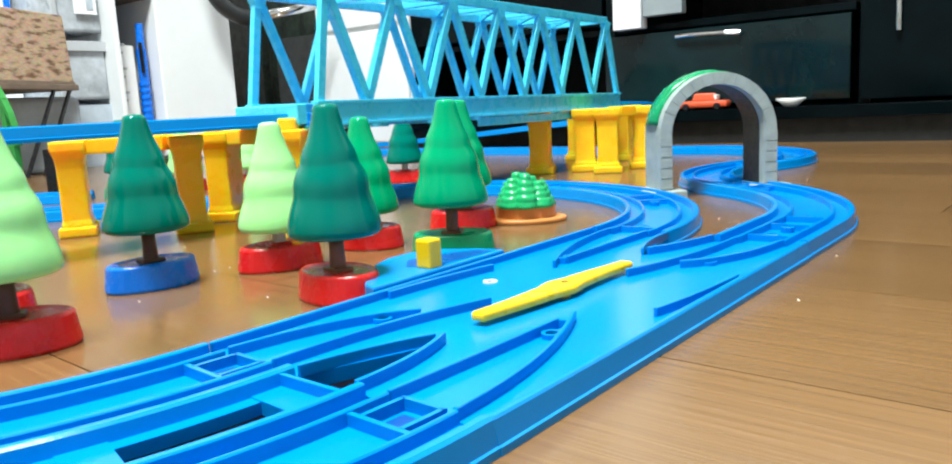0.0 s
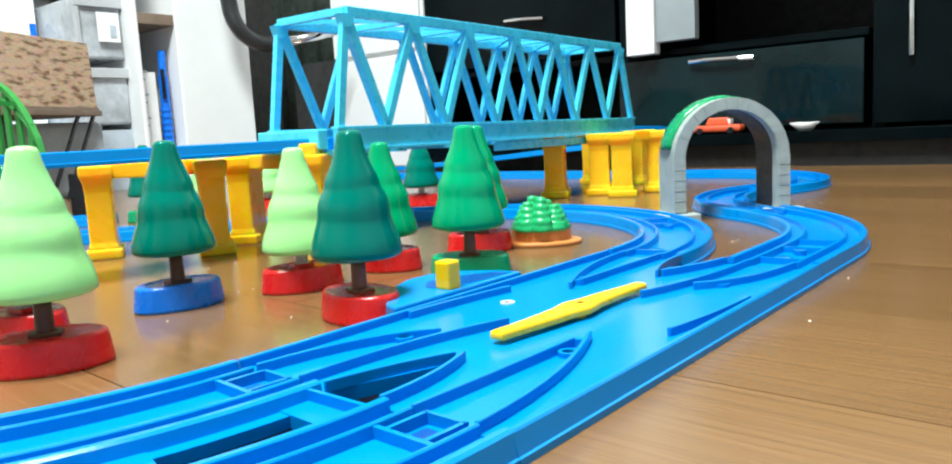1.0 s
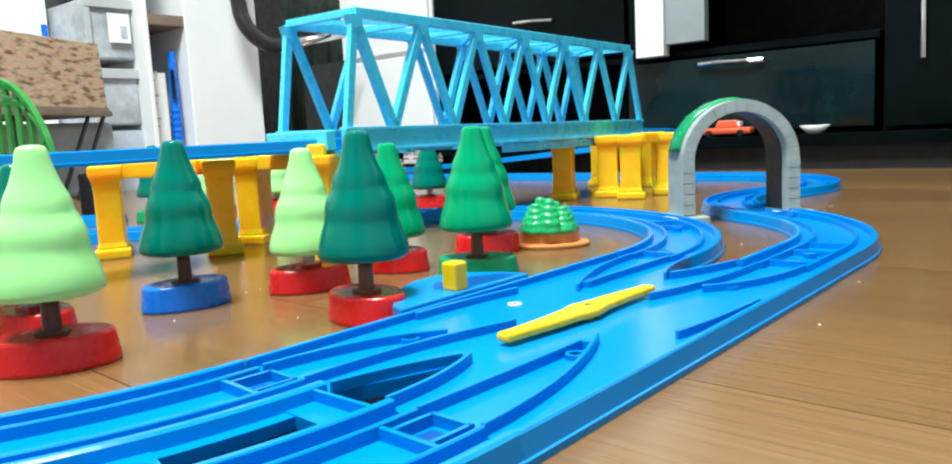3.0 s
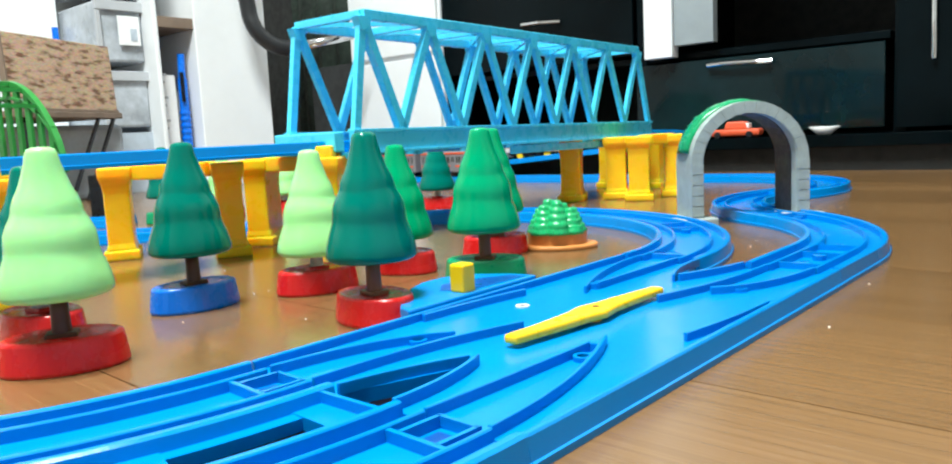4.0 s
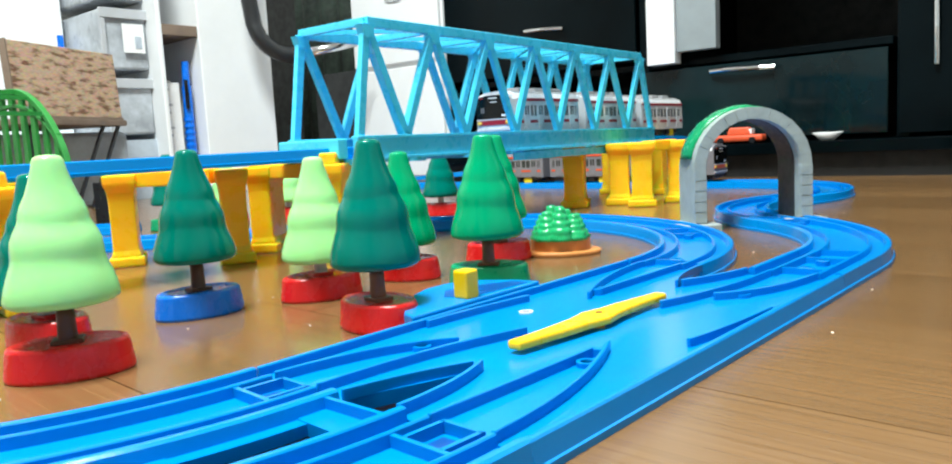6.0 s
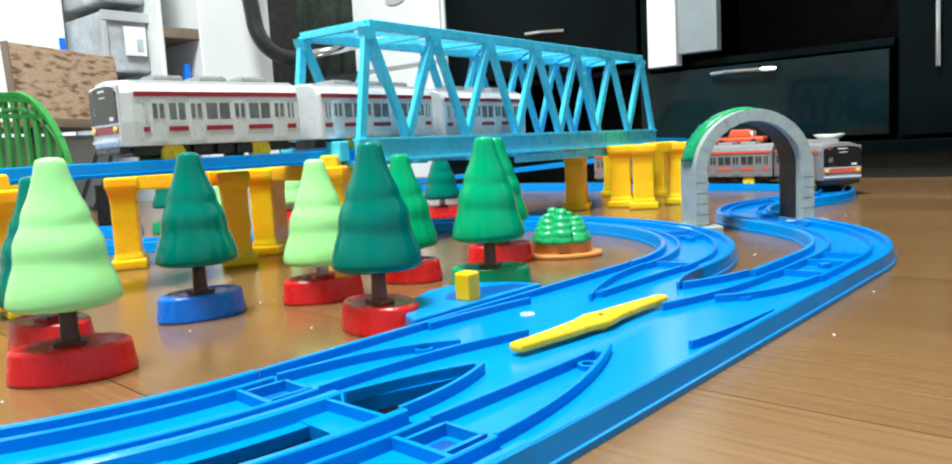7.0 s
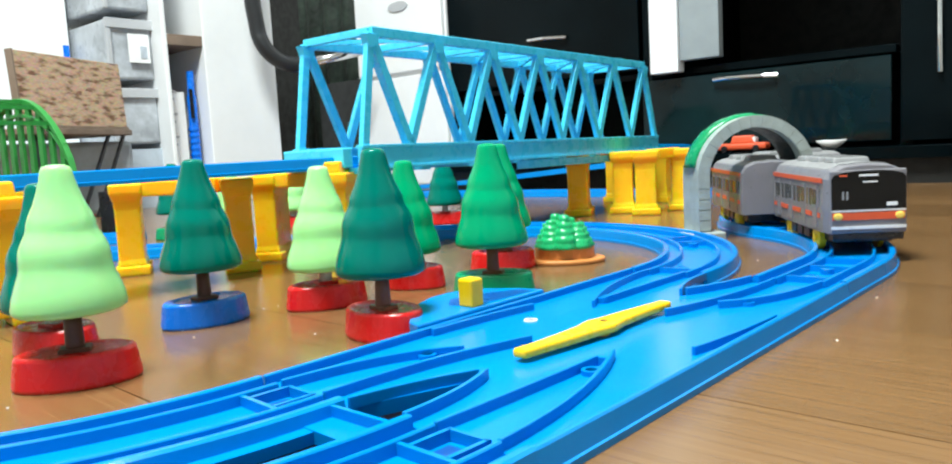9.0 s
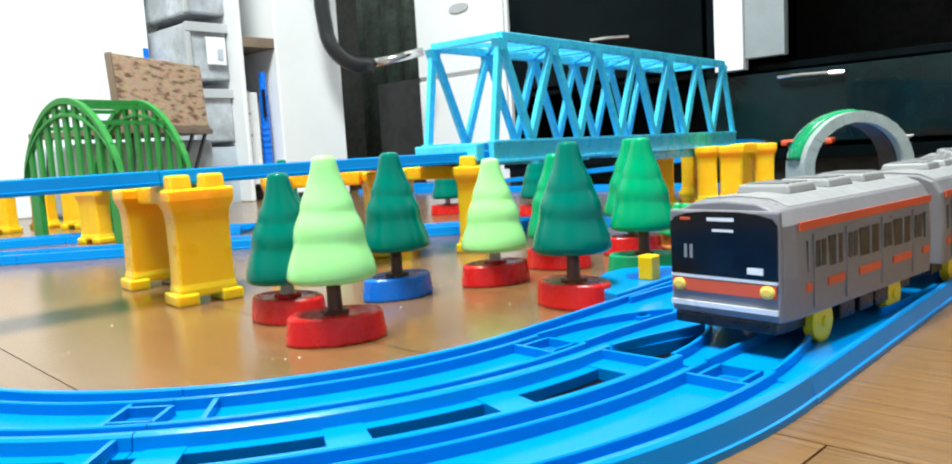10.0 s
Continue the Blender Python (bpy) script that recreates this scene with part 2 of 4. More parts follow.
def sweepm(bm, line, profile, closed_ends=True):
    """Sweep a closed profile of (side, up) along a line of (x, y, z, heading in radians); side is to the right."""
    rings = []
    for x, y, z, h in line:
        rx, ry = math.sin(h), -math.cos(h)
        rings.append([bm.verts.new((x + rx * s, y + ry * s, z + u)) for s, u in profile])
    n = len(profile)
    for a, b in zip(rings, rings[1:]):
        for i in range(n):
            j = (i + 1) % n
            bm.faces.new((a[i], a[j], b[j], b[i]))
    if closed_ends:
        bm.faces.new(rings[0][::-1])
        bm.faces.new(rings[-1])
    return bm


def sweep(line, profile, closed_ends=True):
    return sweepm(bmesh.new(), line, profile, closed_ends)


def barm(bm, a, b, w, d, up=(0, 0, 1)):
    """A square bar from a to b, w wide across and d deep along up."""
    a, b = Vector(a), Vector(b)
    t = (b - a).normalized()
    s = t.cross(Vector(up))
    if s.length < 1e-6:
        s = t.cross(Vector((1, 0, 0)))
    s.normalize()
    u = s.cross(t)
    vs = []
    for p in (a, b):
        for i, j in ((-1, -1), (1, -1), (1, 1), (-1, 1)):
            vs.append(bm.verts.new(p + s * (i * w / 2) + u * (j * d / 2)))
    for f in ((3, 2, 1, 0), (4, 5, 6, 7), (0, 1, 5, 4), (1, 2, 6, 5), (2, 3, 7, 6), (3, 0, 4, 7)):
        bm.faces.new([vs[i] for i in f])
    return bm


def bar(a, b, w, d, up=(0, 0, 1)):
    return barm(bmesh.new(), a, b, w, d, up)


def tubem(bm, pts, r, seg=12):
    pts = [Vector(p) for p in pts]
    rings = []
    for i, p in enumerate(pts):
        t = (pts[min(i + 1, len(pts) - 1)] - pts[max(i - 1, 0)]).normalized()
        s = t.cross(Vector((0.13, 0.2, 1))).normalized()
        u = s.cross(t)
        rings.append([bm.verts.new(p + s * (r * math.cos(2 * math.pi * k / seg)) + u * (r * math.sin(2 * math.pi * k / seg))) for k in range(seg)])
    for a, b in zip(rings, rings[1:]):
        for k in range(seg):
            j = (k + 1) % seg
            bm.faces.new((a[k], a[j], b[j], b[k]))
    bm.faces.new(rings[0][::-1])
    bm.faces.new(rings[-1])
    return bm


def tube(pts, r, seg=12):
    return tubem(bmesh.new(), pts, r, seg)


# ---------- lines of the railway: straights and arcs, walked by length ----------
class Line:
    def __init__(self, x, y, heading, z=0.0):
        self.segs, self.x, self.y, self.z, self.h, self.length = [], x, y, z, radians(heading), 0.0

    def straight(self, d, rise=0.0):
        self.segs.append((self.length, d, 0.0, self.x, self.y, self.h, self.z, rise))
        self.x, self.y = self.x + d * math.cos(self.h), self.y + d * math.sin(self.h)
        self.length, self.z = self.length + d, self.z + rise
        return self

    def arc(self, r, degrees, rise=0.0):
        """degrees above 0 turn left."""
        d = abs(radians(degrees)) * r
        k = (1 if degrees > 0 else -1) / r
        self.segs.append((self.length, d, k, self.x, self.y, self.h, self.z, rise))
        self.x, self.y, z, self.h = self.at(self.length + d)
        self.length, self.z = self.length + d, self.z + rise
        return self

    def at(self, s):
        seg = self.segs[0]
        for g in self.segs:
            if g[0] <= s:
                seg = g
        s0, d, k, x, y, h, z, rise = seg
        u = s - s0
        zz = z + rise * min(1, max(0, u / d))
        if abs(k) < 1e-9:
            return x + u * math.cos(h), y + u * math.sin(h), zz, h
        h2 = h + k * u
        return x + (math.sin(h2) - math.sin(h)) / k, y - (math.cos(h2) - math.cos(h)) / k, zz, h2

    def run(self, a, b, step=0.006):
        n = max(2, int(round((b - a) / step)) + 1)
        return [self.at(a + (b - a) * i / (n - 1)) for i in range(n)]


R = 0.157            # middle of a single curve
LIP, BED, RIB = 0.0078, 0.0042, 0.0072
W = 0.019
RAIL_PROFILE = [(-W - 0.0018, 0), (-W - 0.0018, 0.0018), (-W - 0.0012, 0.0021), (-W - 0.0003, LIP - 0.0006), (-W + 0.0006, LIP), (-W + 0.0022, LIP), (-W + 0.0026, LIP - 0.0004), (-W + 0.0028, BED),
                (-0.0106, BED), (-0.0104, RIB - 0.0004), (-0.0100, RIB), (-0.0094, RIB), (-0.0090, RIB - 0.0004), (-0.0088, BED - 0.0004),
                (0.0088, BED - 0.0004), (0.0090, RIB - 0.0004), (0.0094, RIB), (0.0100, RIB), (0.0104, RIB - 0.0004), (0.0106, BED),
                (W - 0.0028, BED), (W - 0.0026, LIP - 0.0004), (W - 0.0022, LIP), (W - 0.0006, LIP), (W + 0.0003, LIP - 0.0006), (W + 0.0012, 0.0021), (W + 0.0018, 0.0018), (W + 0.0018, 0)]


def rail_piece(line, a, b, label, group="loose blue rails", mat=None, name="rail"):
    """One plastic rail from a to b along a line: bed, cross ribs in the middle channel, joint tongue."""
    x, y, z, h = line.at(a)
    t = thing(name, label, "toy rail", group)
    part("rail_bed", sweep(line.run(a + 0.0002, b - 0.0002), RAIL_PROFILE), mat or M_RAIL, t)
    for s in (a + 0.012, b - 0.012):
        x, y, z, h = line.at(s)
        m = pose(x, y, z, 0, 0, math.degrees(h))
        bm = bmesh.new()
        boxm(bm, -0.0007, 0.0007, -0.0089, 0.0089, BED - 0.0006, RIB - 0.0006, m)
        part("cross_rib", bm, mat or M_RAIL, t)
        bm = lathe([(0.0028, 0.003), (0.0030, RIB - 0.001), (0.0022, RIB - 0.0008), (0.0018, BED)], 14, m @ pose(0.005 if s < (a + b) / 2 else -0.005, 0, 0))
        part("joint_socket", bm, mat or M_RAIL, t, smooth=False)
    return t


# ---------- the room ----------
def planks():
    """Floor boards on a sub-floor, laid across the room, with fine recessed joints."""
    sub = part("floor", box(-1.75, 1.7, -2.2, 1.3, -0.03, -0.004), M_SHADE)
    tagged(sub, "dark sub-floor below the oak boards", "floor", kind="structure")
    w = 0.093
    meshes = {}
    ang = -3.0
    ln = 0.91
    c, s = math.cos(radians(ang)), math.sin(radians(ang))
    for i in range(-26, 20):
        for j in range(-4, 5):
            cx, cy = j * ln + (i * 7 % 5) * 0.19, i * w
            px, py = cx * c - cy * s - 0.1, cx * s + cy * c + 0.027
            a = round(max(-ln / 2, -1.86 - px), 3)        # cut to length at the walls
            b = round(min(ln / 2, 1.66 - px), 3)
            if b - a < 0.02 or not -2.24 < py < 1.34:
                continue
            if (a, b) not in meshes:
                bm = bmesh.new()
                boxm(bm, a + 0.0003, b - 0.0003, -w / 2 + 0.00025, w / 2 - 0.00025, -0.004, 0.0)
                me = bpy.data.meshes.new("floor_board")
                bm.to_mesh(me)
                bm.free()
                me.materials.append(M_FLOOR)
                meshes[(a, b)] = me
            ob = new("floor_board", meshes[(a, b)])
            ob.matrix_world = pose(px, py, 0, 0, 0, ang)
            ob.parent = sub
    return sub


def room():
    t = part("wall_north", box(-1.95, 1.75, 1.30, 1.40, 0, 2.4), M_WALL)
    tagged(t, "white papered wall behind the black cabinet", "wall", kind="structure")
    t = part("wall_west", box(-1.95, -1.85, -2.2, 1.30, 0, 2.4), M_WALL)
    tagged(t, "white papered wall behind the shelves", "wall", kind="structure")
    # east and south walls are out of view, added to shape bounced light
    t = part("wall_east", box(1.65, 1.75, -2.2, 1.30, 0, 2.4), M_WALLD)
    tagged(t, "unseen grey wall added to close the room", "wall", kind="structure")
    t = part("wall_south", box(-1.85, 1.65, -2.3, -2.2, 0, 2.4), M_WALLD)
    tagged(t, "unseen grey wall added to close the room", "wall", kind="structure")
    t = part("ceiling", box(-1.95, 1.75, -2.3, 1.4, 2.4, 2.5), M_CEIL)
    tagged(t, "plain white ceiling", "ceiling", kind="structure")


room()


def tv_cabinet():
    """Low black cabinet with smoked glass flaps, standing on the floor."""
    t = thing("tv_cabinet", "low black gloss cabinet with smoked glass doors", "cabinet")
    y0 = 0.93
    part("plinth", box(-0.86, 0.75, y0 - 0.020, 1.28, 0.0, 0.030), M_TVMATT, t)
    part("bottom_board", box(-0.86, 0.75, y0 - 0.035, 1.28, 0.030, 0.045), M_TVBLACK, t, bevel=0.001)
    part("back_board", box(-0.86, 0.75, 1.27, 1.285, 0.045, 0.42), M_TVMATT, t)
    part("shelf_board", box(-0.86, -0.138, y0 + 0.01, 1.27, 0.158, 0.168), M_TVBLACK, t, bevel=0.001)
    for x in (-0.86, -0.475, -0.132, 0.735):
        part("upright", box(x, x + 0.014, y0 + 0.004, 1.27, 0.045, 0.42), M_TVBLACK, t, bevel=0.001)
    part("top_board", box(-0.87, 0.76, y0 - 0.01, 1.285, 0.42, 0.445), M_TVBLACK, t, bevel=0.001)
    d = part("glass_door", box(-0.472, -0.140, y0 - 0.006, y0 - 0.001, 0.052, 0.154), M_SMOKE, t, "smoked glass flap", bevel=0.0008)
    part("door_handle", tube([(-0.36, y0 - 0.012, 0.1452), (-0.34, y0 - 0.015, 0.1456), (-0.29, y0 - 0.015, 0.1440), (-0.272, y0 - 0.012, 0.1436)], 0.0032), M_CHROME, d, "chrome bar handle")
    d = part("upper_door", box(-0.855, -0.478, y0 - 0.004, y0 + 0.001, 0.172, 0.415), M_TVBLACK, t, bevel=0.0008)
    part("door_handle", tube([(-0.675, y0 - 0.010, 0.240), (-0.64, y0 - 0.013, 0.239), (-0.60, y0 - 0.010, 0.236)], 0.0032), M_CHROME, d, "chrome bar handle")
    d = part("side_door", box(-0.128, 0.732, y0 - 0.004, y0 + 0.001, 0.05, 0.415), M_TVBLACK, t, bevel=0.0008)
    part("door_handle", tube([(-0.088, y0 - 0.010, 0.128), (-0.088, y0 - 0.013, 0.17), (-0.089, y0 - 0.010, 0.23)], 0.0028), M_CHROME, d, "slim chrome handle")


tv_cabinet()


def white_post():
    t = thing("white_board", "white melamine board standing before the cabinet", "board")
    part("board", box(-0.449, -0.406, 0.905, 0.925, 0.161, 0.42), M_WBOARD, t, bevel=0.001)
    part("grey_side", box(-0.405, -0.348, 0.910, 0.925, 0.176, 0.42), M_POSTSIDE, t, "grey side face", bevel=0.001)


white_post()


def toy_car(m, words, paint, roof):
    t = thing("toy_car", words, "toy car", "", m)
    part("body", box(-0.034, 0.034, -0.011, 0.011, 0.003, 0.012), paint, t, bevel=0.003)
    part("cabin", box(-0.014, 0.018, -0.009, 0.009, 0.0115, 0.022, None, 0.8), roof, t, bevel=0.002)
    part("windscreen", box(0.0135, 0.0195, -0.007, 0.007, 0.0125, 0.0195), M_WHITE, t, bevel=0.001)
    for x in (-0.021, 0.021):
        for y in (-0.0115, 0.0115):
            part("wheel", lathe([(0.0042, -0.0016), (0.0046, 0), (0.0042, 0.0016)], 16, pose(x, y, 0.0046, 90, 0, 0)), M_BLACK, t)
    return t


def ledge_toys():
    """Small toys left on the cabinet's ledge and behind the railway."""
    toy_car(pose(-0.318, 0.910, 0.045, 0, 0, 4), "small orange toy car on the cabinet ledge", M_ORANGE, M_ORANGE)
    c = toy_car(pose(-0.972, 0.523, 0, 0, 0, 62), "black toy car with a white roof parked on the floor", M_BLACK, M_WHITE)
    c.scale = (1.0, 1.2, 1.5)
    t = thing("black_plate", "black plastic plate standing on the floor behind the piers", "toy part", "", pose(-0.727, 0.239, 0, 0, 0, 55))
    part("plate", prism([(-0.0075, 0.0), (0.0035, 0.0), (0.0075, 0.006), (0.0075, 0.046), (-0.0075, 0.046)], -0.0025, 0.0025, pose(0, 0, 0, 90, 0, 0)), M_BLACK, t, bevel=0.0006)
    t = thing("green_block", "bright green plastic toy block standing on the floor", "toy block", "", pose(-0.936, 0.21, 0, 0, 0, 66))
    part("drum", lathe([(0.0165, 0.0), (0.017, 0.002), (0.017, 0.046), (0.0160, 0.049), (0.0004, 0.0495)], 28), M_TGREEN, t, smooth=False)
    part("rim", lathe([(0.0172, 0.038), (0.0180, 0.039), (0.0180, 0.042), (0.0172, 0.043)], 28), M_TGREEN, t)
    t = thing("white_dish", "small white dish on the cabinet ledge", "dish", "", pose(-0.205, 0.911, 0.045))
    part("bowl", lathe([(0.007, 0.0), (0.010, 0.002), (0.0185, 0.010), (0.0175, 0.0105), (0.009, 0.004), (0.0005, 0.0035)], 28, None, 1.0, 0.8), M_WHITE, t, smooth=True)


ledge_toys()


def white_drawers():
    t = thing("drawer_unit", "white drawer unit with finger holes, on the floor", "drawer unit")
    part("carcass", box(-1.115, -0.872, 0.94, 1.24, 0.0, 0.50), M_WBOARD, t, bevel=0.002)
    part("drawer_front", box(-1.110, -0.876, 0.932, 0.940, 0.222, 0.490), M_WBOARD, t, bevel=0.002)
    part("drawer_front", box(-1.110, -0.876, 0.932, 0.940, 0.008, 0.214), M_WBOARD, t, bevel=0.002)
    part("finger_hole", lathe([(0.001, 0), (0.026, 0.0), (0.026, 0.002), (0.001, 0.002)], 24, pose(-0.985, 0.9315, 0.345, 90, 0, 0), 1.0, 0.35), M_DRAWERF, t, "grey oval finger hole")


white_drawers()


def white_shelf():
    t = thing("bookshelf", "white open shelf with a brown shelf board", "shelf")
    x = -1.15
    part("side_panel", box(x - 0.34, x, 0.618, 0.762, 0.0, 0.60), M_WBOARD, t, "broad white end panel", bevel=0.002)
    part("side_panel", box(x - 0.30, x - 0.002, 0.545, 0.553, 0.0, 0.60), M_WBOARD, t, bevel=0.002)
    part("back_panel", box(x - 0.20, x - 0.185, 0.553, 0.618, 0.0, 0.60), M_WBOARD, t)
    part("shelf_board", box(x - 0.185, x - 0.004, 0.553, 0.618, 0.272, 0.290), M_BROWN, t, "brown shelf board", bevel=0.001)
    part("shelf_board", box(x - 0.185, x - 0.01, 0.553, 0.618, 0.03, 0.05), M_WBOARD, t, bevel=0.001)
    bm = bmesh.new()
    for k in range(9):
        boxm(bm, x - 0.0255, x - 0.0242, 0.560, 0.563 + 0.004 * (k % 3), 0.09 + k * 0.013, 0.094 + k * 0.013)
    s = thing("document_stack", "white papers with blue marks on the shelf", "papers")
    part("paper_block", box(x - 0.16, x - 0.025, 0.555, 0.586, 0.05, 0.195), M_WHITE, s)
    part("printed_mark", bm, M_DRAWERF, s)
    # stand-in for an upright blue serrated strip, simplified to pen-like tubes
    p = thing("blue_strip", "blue ridged strip standing in the shelf, built like a pen", "pen")
    part("strip_body", tube([(x - 0.03, 0.602, 0.05), (x - 0.03, 0.603, 0.19)], 0.008), M_BLUEB, p)
    part("strip_tip", tube([(x - 0.03, 0.603, 0.19), (x - 0.03, 0.604, 0.232)], 0.0062), M_BLUEB, p)
    part("strip_clip", box(x - 0.022, x - 0.018, 0.594, 0.599, 0.15, 0.20), M_BLACK, p)
    for k in range(7):
        part("strip_ridge", lathe([(0.0088, 0.0), (0.0094, 0.003), (0.0088, 0.006)], 14, pose(x - 0.03, 0.602, 0.062 + k * 0.011)), M_BLUEB, p)


white_shelf()


def storage_drawers():
    t = thing("storage_box_tower", "tower of frosted grey storage drawers with a white label", "storage boxes")
    x = -1.19
    for z0, z1 in ((0.105, 0.205), (0.212, 0.318), (0.325, 0.42)):
        d = part("drawer", box(x - 0.28, x, 0.470, 0.545, z0 + 0.004, z1 - 0.004), M_DRAWER, t, "frosted grey drawer", bevel=0.004)
        part("rim", box(x, x + 0.006, 0.466, 0.548, z1 - 0.020, z1 - 0.004), M_DRAWERF, d, bevel=0.001)
        part("rim", box(x, x + 0.006, 0.466, 0.474, z0 + 0.004, z1 - 0.021), M_DRAWERF, d, bevel=0.001)
    part("label_sheet", box(x + 0.0065, x + 0.0075, 0.500, 0.536, 0.243, 0.290), M_WHITE, t, "white paper label")
    part("label_bar", box(x + 0.008, x + 0.0084, 0.520, 0.531, 0.250, 0.270), M_BLUEGREY, t, "blue grey printed bar")
    part("base_frame", box(x - 0.28, x, 0.44, 0.546, 0.0, 0.10), M_BLUEGREY, t, "blue grey cloth-covered base")


storage_drawers()


def board_sheet():
    t = thing("chipboard_sheet", "brown flecked chipboard sheet standing askew on a dark rack", "board", "", pose(-1.067, 0.363, 0.1285, 0, -3, 28.6))
    part("front_face", box(-0.004, 0.004, -0.1105, 0.098, 0.0, 0.101), M_CHIP, t, bevel=0.001)
    part("front_lip", box(0.0042, 0.0065, -0.1105, 0.098, 0.0, 0.004), M_BROWN, t, "brown lower edge", bevel=0.0005)
    part("edge_strip", box(-0.005, 0.0052, -0.1140, -0.1110, 0.0, 0.102), M_BROWN, t, "dark cut edge", bevel=0.0005)
    r = thing("folding_rack", "dark folding rack with slanting legs", "rack")
    m = pose(-1.067, 0.363, 0, 0, 0, 28.6)
    part("shelf_board", box(-0.15, 0.010, -0.114, 0.100, 0.120, 0.1285, m), M_BROWN, r, bevel=0.001)
    for y in (0.046, 0.080):
        part("leg", bar(m @ Vector((0.004, y - 0.070, 0.0)), m @ Vector((0.004, y + 0.006, 0.1205)), 0.0042, 0.0042), M_BLACK, r)
    for x, y in ((0.0, -0.105), (-0.14, -0.105), (-0.14, 0.085)):
        part("leg", bar(m @ Vector((x, y, 0.0)), m @ Vector((x, y + 0.02, 0.1205)), 0.006, 0.006), M_BLACK, r)
    b = thing("storage_bag", "pale blue grey storage bag below the rack", "bag")
    part("bag_body", box(-1.34, -1.120, 0.25, 0.462, 0.0, 0.112), M_BLUEGREY, b, bevel=0.008)
    w = thing("white_carton", "white carton with a blue band behind the chipboard box", "box")
    part("carton_body", box(-1.5, -1.32, -0.05, 0.464, 0.0, 0.46), M_WBOARD, w, bevel=0.002)
    part("blue_band", box(-1.3198, -1.3185, 0.452, 0.462, 0.25, 0.285), M_BLUEB, w)


board_sheet()


def vacuum_hose():
    t = thing("vacuum_hose", "black curved hose with a chrome tube", "hose")
    pts = [(-1.10, 0.690, 0.60), (-1.10, 0.690, 0.34), (-1.10, 0.694, 0.31)]
    for k in range(0, 12):
        a = math.pi + k / 11 * math.pi / 2
        pts.append((-1.10 + 0.002 * k, 0.752 + 0.056 * math.cos(a), 0.295 + 0.056 * math.sin(a)))
    pts += [(-1.07, 0.775, 0.239)]
    part("wall_bracket", box(-1.151, -1.088, 0.684, 0.700, 0.40, 0.412), M_PIPE, t, "black bracket on the shelf end", bevel=0.001)
    part("hose", tube(pts, 0.0140, 16), M_PIPE, t, smooth=True)
    part("chrome_tube", tube([(-1.07, 0.770, 0.240), (-1.02, 0.860, 0.262)], 0.0085, 14), M_CHROME, t, "bright chrome tube", smooth=True)
    c = thing("dark_curtain", "dark green cloth hanging in the gap", "cloth")
    bm = bmesh.new()
    cols = []
    for k in range(57):
        x0 = -1.36 + k * 0.0045
        yy = 0.985 + 0.006 * math.sin(k * 0.48)
        cols.append([bm.verts.new((x0, yy + dy, z)) for dy, z in ((0, 0.0), (0, 0.7), (0.004, 0.7), (0.004, 0.0))])
    for a, b in zip(cols, cols[1:]):
        for q in range(4):
            bm.faces.new((a[q], a[(q + 1) % 4], b[(q + 1) % 4], b[q]))
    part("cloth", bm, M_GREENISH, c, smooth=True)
    d = thing("leaning_board", "dark grey board leaning in the gap", "board")
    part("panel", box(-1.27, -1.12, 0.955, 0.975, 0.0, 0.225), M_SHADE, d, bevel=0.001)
    # added black sheet standing in for the darkness of the gap
    g = thing("gap_dark_fill", "black panel added to keep the gap behind the cloth dark", "board")
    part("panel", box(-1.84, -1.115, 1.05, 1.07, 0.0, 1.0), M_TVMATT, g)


vacuum_hose()


# ---------- the railway on the floor ----------
RT = 0.128           # tighter turn behind the tunnel
RIGHT = Line(-0.0154, 0.2045, 89).straight(0.054).arc(R, 56).straight(0.01).arc(RT, -80).arc(RT, 115).straight(0.205).straight(0.205).straight(0.205).straight(0.205)
LEFT = Line(-0.0754, 0.2055, 89).arc(R, 45).arc(R, 45).arc(R, 48).straight(0.205).straight(0.205).straight(0.205)
BACK = Line(-0.87, -0.08, 60).straight(0.205).arc(R, -25).straight(0.12)
NEAR_R = Line(-0.019, 0.0, 270).arc(0.217, -45).arc(0.217, -45).straight(0.205)
NEAR_L = Line(-0.079, 0.0, 270).arc(R, -45).arc(R, -45).straight(0.205)


def lay(line, label, names):
    for (s0, d, k, *rest), nm in zip(line.segs, names):
        rail_piece(line, s0, s0 + d, label + (" curve" if abs(k) > 0 else " straight"), name=nm)


lay(RIGHT, "bright blue plastic toy rail", ["short_rail", "curved_rail", "short_rail", "curved_rail", "curved_rail", "straight_rail", "straight_rail", "straight_rail", "straight_rail"])
lay(LEFT, "bright blue plastic toy rail", ["curved_rail", "curved_rail", "curved_rail", "straight_rail", "straight_rail", "straight_rail"])
lay(BACK, "bright blue plastic toy rail", ["straight_rail", "curved_rail", "short_rail"])


